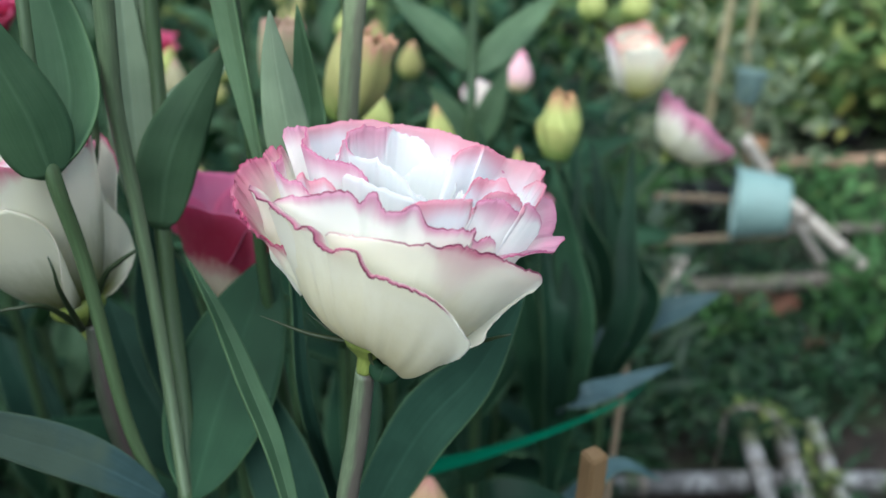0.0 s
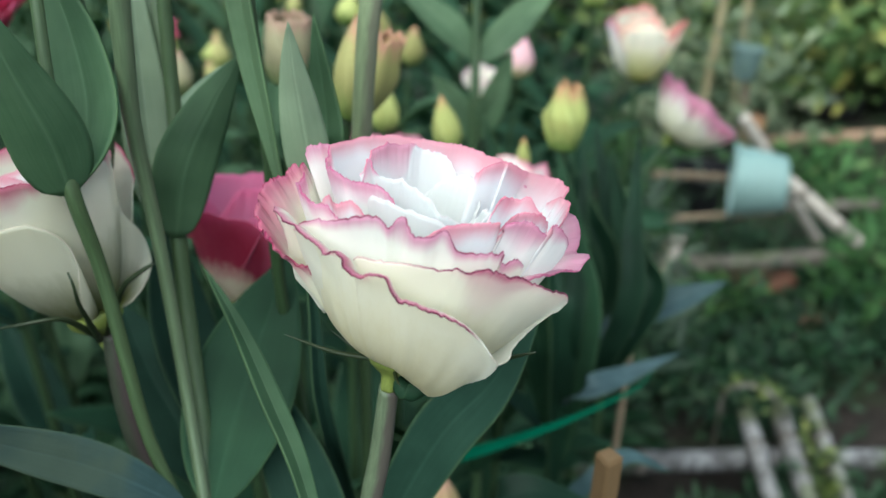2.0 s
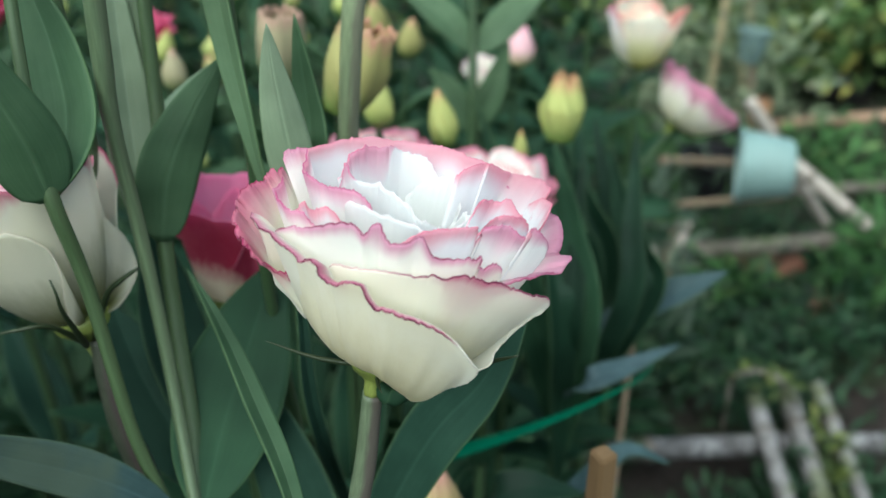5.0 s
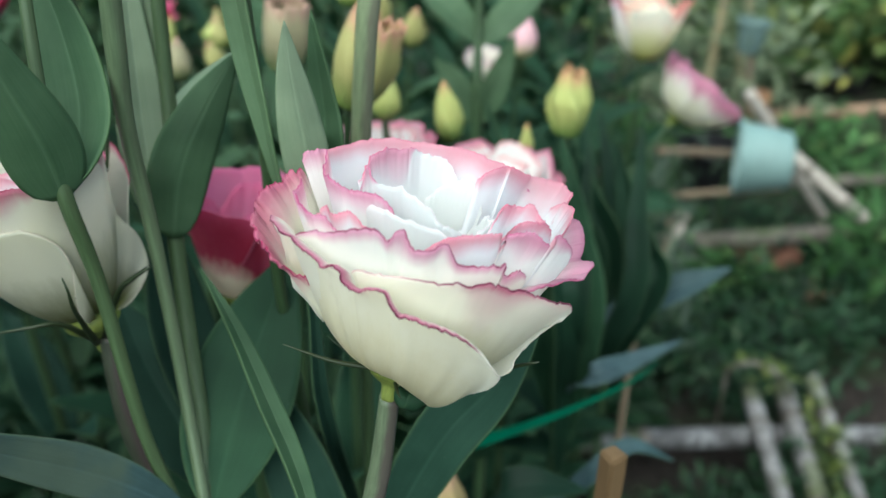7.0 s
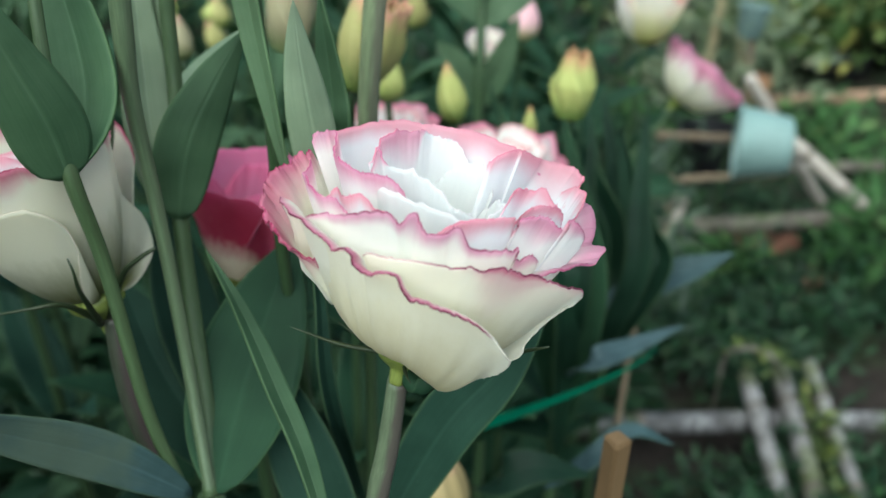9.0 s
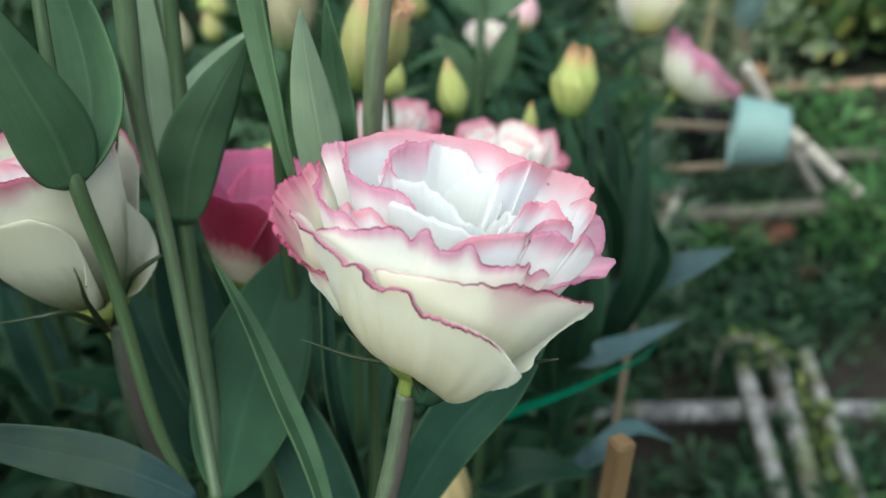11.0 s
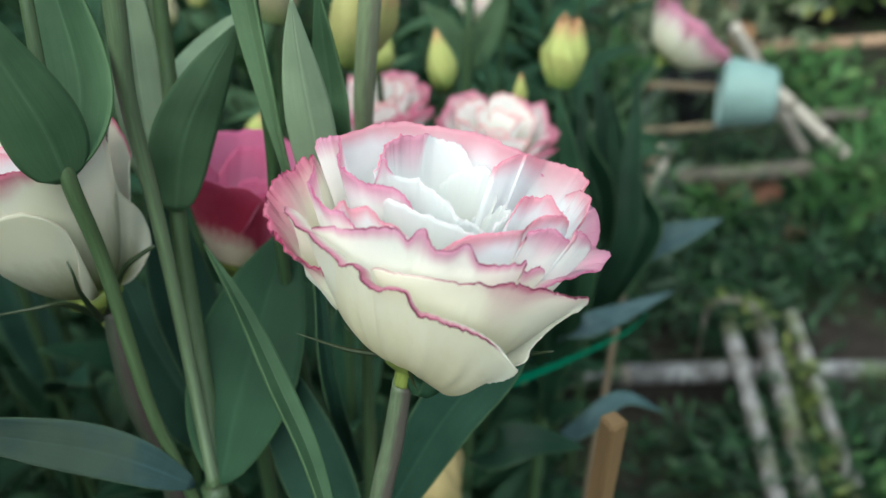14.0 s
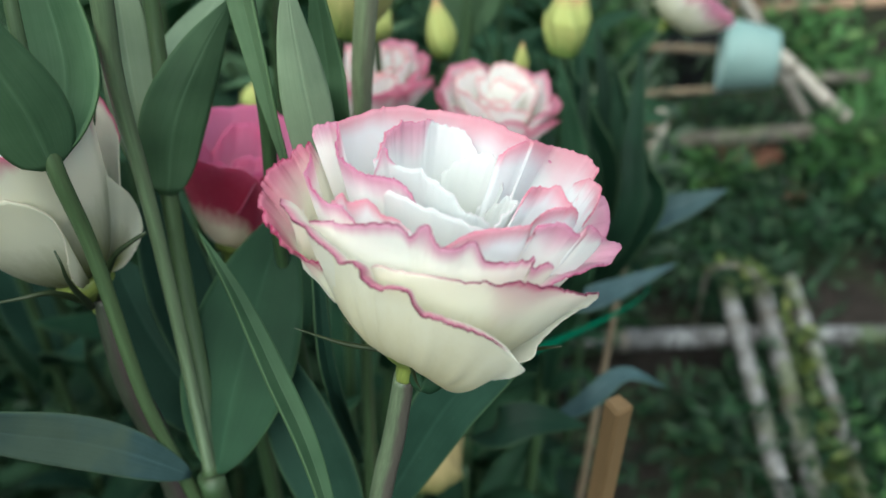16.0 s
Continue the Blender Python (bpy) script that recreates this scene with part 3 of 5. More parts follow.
main_petal([(150, 37.5, 0.98), (155.1, 37.4, 0.98, 1.6), (160.0, 36.5, 1.02, 2.0), (162.2, 35.5, 1.05, 2.4), (169.1, 35.2, 1.08, 2.6), (174.2, 34.1, 1.12, 2.6), (174.8, 32.1, 1.17, 2.8), (176.5, 30.5, 1.20, 2.8), (181.6, 29.4, 1.20, 2.8), (188, 28.4, 1.18, 2.8), (191, 26.9, 1.17, 2.6), (194, 25.1, 1.13, 2.4), (197, 23.5, 1.03, 1.2), (201, 21.5, 0.93, 0.1), (204, 16, 0.80, 0.02), (206, 10, 0.70, 0.02)],
           ROSE, 0.60, 0.0022, 0.0008, seed=11, amp=0.00034, freq=85, rough=3.0, soft=14)
main_petal([(302, 28.0, 0.95, 0.2), (310, 29.8, 0.95, 0.6), (318, 30.4, 0.94, 1.0), (328, 30.7, 0.96, 1.2), (337, 30.8, 1.00, 1.5), (346, 30.4, 1.07, 1.9), (349, 31.6, 1.07, 2.1), (352, 32.3, 1.08, 2.2), (359.2, 31.9, 1.07, 2.2), (366.4, 30.9, 1.05, 2.2), (370.1, 32.4, 1.05, 2.2), (374.2, 34.0, 1.05, 2.2), (378.5, 35.7, 1.04, 2.0), (384.3, 36.2, 1.03, 1.8), (388.0, 36.0, 1.03, 1.4), (391.8, 35.7, 0.97, 0.8)],
           BLUSH, 0.78, 0.0050, 0.0028, seed=15, rough=0.8)
main_petal([(152.4, 41.2, 0.84, 1.2), (144.6, 42.1, 0.84, 1.4), (132.5, 42.5, 0.85, 1.4), (123.6, 43.1, 0.86, 1.4), (115.9, 43.7, 0.86, 1.4), (108.7, 44.2, 0.85, 1.5), (99.5, 44.2, 0.82, 1.7), (91.1, 44.3, 0.78, 2.0), (84.6, 44.5, 0.74, 2.4), (76.8, 44.8, 0.71, 2.4), (65.9, 44.7, 0.66, 1.8), (51.4, 44.6, 0.60, 1.0), (42.7, 44.3, 0.56, 0.5)],
           SOFT, 0.52, seed=17, amp=0.0002, freq=16, rough=0.7)
# closing the back below, out of the light
main_petal([(176, 26, 0.98, 0.02), (162, 31, 0.98, 0.02), (150, 35, 0.98), (130, 39, 0.99), (110, 40.5, 0.99), (90, 41.0, 0.96), (70, 41.0, 0.92), (50, 39.0, 0.94), (36, 36, 0.96)],
           BLUSH, 0.46, seed=18)
# second whorl
main_petal([(191.0, 28.9, 0.94, 0.3), (218.6, 34.5, 0.95, 0.4), (227.9, 35.8, 0.95, 0.7), (235.8, 37.3, 0.95, 0.9), (240.5, 38.3, 0.95), (246.7, 39.4, 0.95), (249.5, 39.4, 0.95), (251.7, 38.5, 0.96), (253.5, 38.0, 0.97), (254.9, 38.6, 0.95), (255.7, 39.6, 0.93, 1.2), (257.0, 40.2, 0.92, 1.3), (258.4, 40.2, 0.92, 1.3), (260.0, 39.1, 0.97), (261.9, 38.2, 1.0), (265.8, 38.1, 1.04), (268.9, 38.8, 1.02), (270.3, 39.6, 1.0), (271.8, 39.9, 1.0), (273.4, 39.1, 1.01), (275.4, 37.4, 1.02, 0.8), (278.2, 36.5, 1.02, 0.7), (285.9, 36.3, 1.0, 0.6), (289.3, 36.5, 0.97, 0.6), (293.0, 35.9, 0.95, 0.7), (296.0, 36.2, 0.91, 0.8), (295.9, 34.4, 0.92, 0.8), (299.6, 33.5, 0.92, 0.8), (302.5, 34.6, 0.91, 0.8), (308, 33.6, 0.90, 0.3), (314, 30, 0.86, 0.02), (318, 25, 0.80, 0.02)],
           (petal_mid, petal_main), 0.47, seed=21, nu=170, smooth=6)
main_petal([(161.5, 35.4, 1.03, 1.4), (157.3, 35.9, 1.03, 1.4), (156.0, 36.4, 0.97, 1.4), (156.9, 36.4, 0.93, 1.4), (170.2, 36.3, 0.87, 1.4), (188.4, 37.5, 0.86, 1.5), (198.9, 38.1, 0.86, 1.3), (207.6, 37.5, 0.88), (214.3, 37.2, 0.89), (219.2, 37.5, 0.88), (222.7, 37.7, 0.86), (223.9, 36.5, 0.84, 0.5), (228, 34, 0.82, 0.1)],
           BLUSH, 0.56, seed=24)
main_petal([(205, 34, 0.86, 0.3), (214.8, 36.9, 0.83, 0.8), (216.7, 38.3, 0.81), (219.1, 38.9, 0.80), (220.1, 38.2, 0.79), (221.0, 37.8, 0.77), (224.1, 38.4, 0.74), (226.1, 38.8, 0.72), (228.2, 38.1, 0.70), (230.2, 36.7, 0.68, 0.8), (233.7, 36.3, 0.67, 0.5), (238.8, 36.2, 0.64, 0.2), (248, 33, 0.60, 0.02)],
           SOFT, 0.62, seed=26)
main_petal([(258, 33, 0.86, 0.2), (263.7, 35.9, 0.87, 0.6), (266.4, 36.9, 0.86), (269.9, 38.4, 0.84, 1.2), (274.8, 39.4, 0.82, 1.4), (281.2, 40.0, 0.80, 1.5), (287.9, 40.4, 0.79, 1.5), (294.5, 40.4, 0.78, 1.2), (295.8, 39.8, 0.78, 0.8), (297.2, 37.7, 0.77, 0.3), (299.2, 35.0, 0.74, 0.05)],
           SOFT, 0.60, seed=28)
main_petal([(294, 33, 0.70, 0.1), (296.3, 35.6, 0.74, 0.4), (298.0, 38.2, 0.77, 0.8), (298.2, 40.3, 0.78, 1.2), (303.0, 41.1, 0.80, 1.5), (307.3, 41.2, 0.82, 1.6), (309.7, 40.5, 0.85, 1.6), (312.4, 39.5, 0.87, 1.4), (316.6, 39.2, 0.88, 1.2), (315.6, 40.6, 0.88, 1.2), (316.5, 41.1, 0.89, 1.2), (319, 40.4, 0.92, 0.8), (326, 38.0, 0.93, 0.3), (336, 34.0, 0.92, 0.05)],
           (petal_soft, petal_inner), 0.60, seed=29)
main_petal([(158.1, 40.4, 0.88), (156.7, 42.0, 0.86, 1.4), (152.8, 42.4, 0.83, 1.6), (148.5, 42.3, 0.80, 1.6), (159.3, 41.4, 0.72, 1.5), (178.7, 41.2, 0.67, 1.5), (202.2, 42.1, 0.66, 1.5), (210.4, 41.5, 0.64, 1.4), (213.2, 41.0, 0.57, 1.4), (218.1, 41.0, 0.50, 1.4), (224.1, 40.7, 0.46, 1.3), (229.7, 39.3, 0.43), (235.8, 37.7, 0.42, 0.4), (244, 34, 0.40, 0.02)],
           (petal_soft, petal_inner), 0.75, seed=31)
main_petal([(59.6, 31.4, 0.40, 0.02), (51.8, 33.0, 0.38, 0.02), (47.3, 36.3, 0.36, 0.05), (47.3, 39.3, 0.35, 0.3), (49.4, 41.7, 0.35, 0.8), (46.6, 42.9, 0.34), (45.8, 44.1, 0.38), (44.6, 44.7, 0.45), (46.3, 44.9, 0.55), (45.9, 44.2, 0.65, 1.3), (48.3, 42.6, 0.80, 1.8), (51.2, 41.3, 0.95, 2.0), (47.0, 41.5, 0.97, 2.2), (38.3, 42.1, 0.93, 2.4), (30.6, 42.5, 0.90, 2.4), (25.5, 42.2, 0.88, 2.2), (21.7, 41.9, 0.88, 2.0), (21.0, 40.8, 0.86, 1.6), (22.0, 38.9, 0.85), (20.2, 37.0, 0.83, 0.6)],
           SOFT, 0.72, seed=33, nu=140, smooth=5)
main_petal([(-8, 35, 0.78, 0.1), (-3, 38.5, 0.80, 0.6), (4, 40.0, 0.82, 1.2), (13, 40.4, 0.84, 1.4), (22, 40.0, 0.85), (30, 38.0, 0.86, 0.4)],
           SOFT, 0.62, seed=34)
main_petal([(316, 36.0, 0.44, 0.02), (323.8, 39.6, 0.42, 0.3), (328.3, 41.1, 0.42, 1.0), (337.9, 41.5, 0.42, 1.4), (349, 41.0, 0.45, 1.2), (350.3, 41.0, 0.49, 1.1), (350.5, 41.8, 0.53, 1.4), (350.5, 41.4, 0.56, 1.4), (349.5, 39.8, 0.61, 1.2), (347, 38.8, 0.66, 0.8), (348, 36.5, 0.68, 0.2)],
           SOFT, 0.80, seed=36)
main_petal([(306, 36, 0.60, 0.1), (311.2, 37.9, 0.60, 0.5), (312.5, 39.0, 0.60, 0.9), (314.2, 40.3, 0.62, 1.1), (322.5, 40.9, 0.64, 1.2), (333, 40.2, 0.66, 1.2), (341.4, 39.4, 0.67), (347.3, 37.9, 0.71, 0.4), (354, 35, 0.74, 0.1)],
           SOFT, 0.70, seed=37)
# inner whorls, almost white
main_petal([(176, 37, 0.47, 0.02), (181, 40.5, 0.45, 0.5), (182.5, 42.7, 0.43, 1.0), (187.1, 43.6, 0.42, 1.2), (194.1, 43.0, 0.41, 0.8), (197.0, 41.5, 0.36, 0.05), (200.7, 41.2, 0.30, 0.02), (213.7, 41.9, 0.28, 0.02), (224.3, 41.6, 0.28, 0.02), (237.3, 41.3, 0.31, 0.02), (244.9, 41.2, 0.32, 0.02), (254.2, 40.7, 0.34, 0.02), (261.5, 40.3, 0.36, 0.02), (266.6, 39.1, 0.38, 0.02), (270.0, 38.0, 0.40, 0.02), (275.9, 37.7, 0.40, 0.02), (280.3, 37.7, 0.41, 0.02), (287.1, 37.1, 0.41, 0.02), (298, 35.5, 0.42, 0.02)],
           CORE, 0.85, seed=38, amp=0.0002, freq=24, rough=0.7, smooth=8)
main_petal([(205, 36, 0.54, 0.02), (222, 38.6, 0.52, 0.02), (240, 39.2, 0.52, 0.02), (256, 38.6, 0.55, 0.02), (272, 37.6, 0.58, 0.02), (286, 36.8, 0.58, 0.02), (300, 35.8, 0.56, 0.02), (312, 33, 0.54, 0.02)],
           CORE, 0.80, seed=39, amp=0.0004, freq=14, rough=0.6)
main_petal([(176, 39.6, 0.46, 0.02), (165, 42.0, 0.46, 0.4), (153.9, 43.6, 0.45, 1.5), (142.8, 44.7, 0.46, 1.9), (122.2, 44.7, 0.50, 1.9), (112, 44.5, 0.53, 1.2), (107.8, 44.3, 0.55, 0.3), (101.1, 43.7, 0.60, 0.05), (92.6, 43.3, 0.62, 0.05), (85.9, 42.6, 0.62, 0.05), (79.3, 40.8, 0.58, 0.02), (73.7, 39.1, 0.55, 0.02), (64.3, 37.0, 0.50, 0.02)],
           (petal_inner, petal_core), 0.78, seed=41, amp=0.0003, freq=26)
main_petal([(96, 35, 0.52, 0.02), (84, 38.6, 0.52, 0.02), (72, 40.2, 0.50, 0.02), (60, 40.6, 0.47, 0.02), (50, 39.5, 0.44, 0.02), (40, 36, 0.40, 0.02)],
           CORE, 0.82, seed=43, amp=0.0003, freq=22)
main_petal([(290, 30, 0.36, 0.02), (310, 34.5, 0.36, 0.02), (330, 36.5, 0.36, 0.02), (350, 37.5, 0.35, 0.02), (372, 37.0, 0.35, 0.02), (392, 35, 0.36, 0.02), (410, 31, 0.36, 0.02)],
           CORE, 0.85, seed=45, amp=0.0004, freq=14, rough=0.6)
main_petal([(150, 24, 0.30, 0.02), (200, 27, 0.30, 0.02), (225, 29, 0.31, 0.02), (250, 30, 0.32, 0.02), (275, 30, 0.32, 0.02), (300, 28, 0.31, 0.02), (330, 25, 0.30, 0.02)],
           CORE, 0.85, seed=49, amp=0.0002, freq=10, rough=0.6)
style = part("style", tube("style", [CUP @ Vector((0.0015, -0.001, 0.004)), CUP @ Vector((0.001, -0.002, 0.016)), CUP @ Vector((0.002, -0.003, 0.026))], [0.0012, 0.001, 0.0016], 12, 8), calyx_mat, bloom, "pale green style")
leaf(main, [(-0.024, 0.187, 0.630), (-0.0041, 0.1965, 0.6659), (0.0097, 0.2007, 0.6814), (0.0215, 0.2048, 0.7010)], 0.0085, leaf_shaded, up=(-0.3, -1, 0.5), fold=0.25, wave=0.03, shape=0.8, seed=2)
leaf(main, [(-0.026, 0.187, 0.625), (-0.040, 0.205, 0.650), (-0.050, 0.224, 0.668)], 0.010, leaf_shaded, up=(0, -1, 0.5), fold=0.25, shape=0.8, seed=5)

# ---- the branching plant beside it ----
branchy = root("lisianthus_plant", (-0.055, 0.21, 0.0), "branching lisianthus with broad grey-green leaves", "flower plant", "lisianthus bed")
NODE = (-0.0605, 0.188, 0.652)
part("stem", tube("stem", [(-0.055, 0.21, -0.01), (-0.056, 0.205, 0.3), (-0.058, 0.195, 0.58), NODE], [0.0045, 0.004, 0.0035, 0.0032], 40, 14, 0.04), stem_green, branchy)
part("stem", tube("stem", [(-0.0646, 0.188, 0.6419), (-0.0685, 0.1885, 0.6588), (-0.0731, 0.19, 0.6776), (-0.0778, 0.1928, 0.7139), (-0.0807, 0.1909, 0.7365), (-0.0840, 0.197, 0.7550), (-0.0868, 0.2086, 0.7957)], [0.0017, 0.0016, 0.0016, 0.0017, 0.0018, 0.0014, 0.0013], 60, 12, 0.05), stem_front, branchy)
part("stem", tube("stem", [NODE, (-0.0645, 0.199, 0.670), (-0.0672, 0.2055, 0.6900), (-0.0700, 0.2096, 0.7191), (-0.0715, 0.2082, 0.7442), (-0.0707, 0.2066, 0.7621), (-0.0690, 0.2052, 0.7908), (-0.068, 0.205, 0.83)], [0.0015, 0.0015, 0.0016, 0.0017, 0.0019, 0.0022, 0.0023, 0.0023], 60, 14, 0.06), stem_pale, branchy)
part("stem", tube("stem", [NODE, (-0.0632, 0.204, 0.664), (-0.0671, 0.2169, 0.6861), (-0.0693, 0.2249, 0.7095), (-0.0688, 0.2317, 0.7327), (-0.0694, 0.2364, 0.7501), (-0.0698, 0.2405, 0.7811), (-0.070, 0.243, 0.82)], [0.0020, 0.0020, 0.0021, 0.0021, 0.0019, 0.0018, 0.0018, 0.0016], 60, 12, 0.05), stem_front, branchy)
part("stem", tube("stem", [(-0.0850, 0.2300, 0.70), (-0.0840, 0.2280, 0.735), (-0.0865, 0.2300, 0.765), (-0.090, 0.233, 0.81)], [0.0013, 0.0013, 0.0012, 0.0012], 30, 10), stem_green, branchy)
for k, (pts, half, mat, how) in enumerate([
    ([(-0.0809, 0.1902, 0.7355), (-0.0822, 0.1872, 0.7490), (-0.0862, 0.1845, 0.7640), (-0.0905, 0.1835, 0.7800)], 0.0088, leaf_up, dict(up=(0.45, -1, 0.35), fold=-0.22, shape=0.62, narrow=0.2)),
    ([(-0.0812, 0.1930, 0.7360), (-0.0795, 0.2040, 0.7480), (-0.0835, 0.2130, 0.7640), (-0.0900, 0.2200, 0.7790)], 0.0095, leaf_up, dict(up=(-0.3, -1, 0.3), fold=0.2, shape=0.7)),
    ([(-0.0692, 0.2225, 0.7098), (-0.0655, 0.2240, 0.7276), (-0.0585, 0.2275, 0.7420), (-0.0505, 0.2310, 0.7545)], 0.0085, leaf_up, dict(up=(0.3, -1, 0.3), fold=-0.22, shape=0.7, narrow=0.2)),
    ([(-0.0673, 0.2303, 0.7180), (-0.0676, 0.2397, 0.7300), (-0.0645, 0.2551, 0.7365), (-0.0580, 0.2716, 0.7430)], 0.0085, leaf_pale, dict(up=(-0.3, -0.8, 0.8), fold=0.15, shape=0.8)),
    ([(-0.0700, 0.2290, 0.7060), (-0.0755, 0.2330, 0.7230), (-0.0785, 0.2430, 0.7480), (-0.0810, 0.2540, 0.7830)], 0.0070, leaf_pale, dict(up=(0.3, -1, 0.2), fold=0.3, shape=0.8)),
    ([(-0.0700, 0.2330, 0.7100), (-0.0735, 0.2390, 0.7300), (-0.0752, 0.2460, 0.7520), (-0.0765, 0.2560, 0.7850)], 0.0052, leaf_pale, dict(up=(-0.2, -1, 0.2), fold=0.4, shape=0.8)),
    ([(-0.0652, 0.188, 0.6526), (-0.0796, 0.18, 0.6708), (-0.0936, 0.169, 0.6866), (-0.1085, 0.155, 0.7041)], 0.0062, leaf_blue, dict(up=(0.35, -0.75, 0.75), fold=0.22, shape=0.8, wave=0.04)),
    ([(-0.0590, 0.188, 0.653), (-0.0558, 0.2070, 0.6655), (-0.0505, 0.2260, 0.6800), (-0.0440, 0.2410, 0.6955)], 0.0150, leaf_bed, dict(up=(0, -1, 0.6), fold=0.15, shape=0.85)),
    ([(-0.0260, 0.1520, 0.6600), (-0.0330, 0.1640, 0.6830), (-0.0404, 0.1768, 0.6925), (-0.0497, 0.1929, 0.7020), (-0.0600, 0.2085, 0.7095)], 0.0030, leaf_up, dict(up=(0.6, -0.8, 0.6), fold=0.35, shape=0.9)),
    ([(-0.0660, 0.222, 0.630), (-0.085, 0.238, 0.655), (-0.098, 0.256, 0.672)], 0.0130, leaf_shaded, dict(up=(0.3, -0.8, 0.7), fold=0.2, shape=0.8)),
    ([(-0.0620, 0.222, 0.640), (-0.076, 0.242, 0.674), (-0.083, 0.260, 0.700)], 0.0100, leaf_shaded, dict(up=(0.3, -1, 0.4), fold=0.25, shape=0.8)),
]):
    leaf(branchy, pts, half, mat, seed=60 + k, **{"wave": 0.03, **how})

# ---- tall stem and blades behind the open flower ----
tall = root("lisianthus_plant", (-0.03, 0.29, 0.0), "tall lisianthus stem with upright pale blades", "flower plant", "lisianthus bed")
# lower half of one stem: its shading is put into a darker green
part("stem", tube("stem", [(-0.03, 0.29, -0.01), (-0.028, 0.28, 0.4), (-0.0258, 0.2645, 0.66), (-0.0253, 0.2619, 0.6881), (-0.0248, 0.2590, 0.702)], [0.0030, 0.0024, 0.0018, 0.0018, 0.0020], 50, 12, 0.05), stem_front, tall)
part("stem", tube("stem", [(-0.0251, 0.2608, 0.694), (-0.0246, 0.2575, 0.710), (-0.0241, 0.2540, 0.7260), (-0.0219, 0.2503, 0.7520), (-0.0200, 0.2500, 0.7705), (-0.0185, 0.25, 0.81)], [0.0020, 0.0024, 0.0028, 0.0029, 0.0030, 0.003], 50, 14, 0.05, (0.9, -0.45, 0)), stem_light, tall, "stout stem flushed purple")
for k, (pts, half, mat, how) in enumerate([
    ([(-0.0300, 0.2180, 0.700), (-0.0332, 0.2115, 0.7322), (-0.0346, 0.2095, 0.7460), (-0.0357, 0.2090, 0.7571), (-0.0362, 0.2092, 0.7670)], 0.0056, leaf_pale, dict(up=(0.25, -1, 0.2), fold=-0.2, shape=0.62)),
    ([(-0.0260, 0.2360, 0.700), (-0.0298, 0.2232, 0.7315), (-0.0305, 0.2245, 0.7430), (-0.0326, 0.2259, 0.7650)], 0.0052, leaf_up, dict(up=(-0.3, -1, 0.2), fold=0.3, shape=0.9)),
    ([(-0.0560, 0.2230, 0.835), (-0.0500, 0.2205, 0.7900), (-0.0464, 0.2180, 0.7609), (-0.0436, 0.2145, 0.7459), (-0.0411, 0.2128, 0.7315), (-0.0360, 0.2160, 0.700)], 0.0045, leaf_mid, dict(up=(-0.3, -1, 0.1), fold=0.5, shape=0.7, narrow=0.4)),
    ([(-0.0280, 0.24, 0.60), (-0.0329, 0.2092, 0.6650), (-0.0345, 0.2116, 0.6941), (-0.036, 0.214, 0.720)], 0.0030, leaf_shaded, dict(up=(0.3, -1, 0.2), fold=0.5, shape=0.8, narrow=0.4)),
]):
    leaf(tall, pts, half, mat, seed=90 + k, **how)
part("stem", tube("stem", [(-0.0280, 0.283, 0.40), (-0.0440, 0.235, 0.66), (-0.0445, 0.222, 0.7315), (-0.0462, 0.2225, 0.76), (-0.0490, 0.2245, 0.81)], [0.0018, 0.0017, 0.0016, 0.0016, 0.0015], 40, 10, 0.05), stem_green, tall)

# ---- neighbouring flowers ----
white = root("lisianthus_plant", (-0.06, 0.235, 0.0), "lisianthus with a large white flower tipped with pink", "flower plant", "lisianthus bed")
place = axes((-0.0870, 0.2100, 0.6930), (-0.30, 0.06, 1))
part("stem", tube("stem", [(-0.06, 0.235, -0.01), (-0.062, 0.226, 0.3), (-0.069, 0.217, 0.5), (-0.0755, 0.2125, 0.60), (-0.0788, 0.2095, 0.6430), (-0.0820, 0.2080, 0.6625), (-0.0832, 0.2080, 0.6787), (-0.0838, 0.2085, 0.6905)], [0.004, 0.0040, 0.0039, 0.0038, 0.0036, 0.0034, 0.0032, 0.0026], 70, 14, 0.05, (1, -0.5, 0)), stem_dark, white, "stem flushed purple")
head = calyx(white, place, 0.0075)
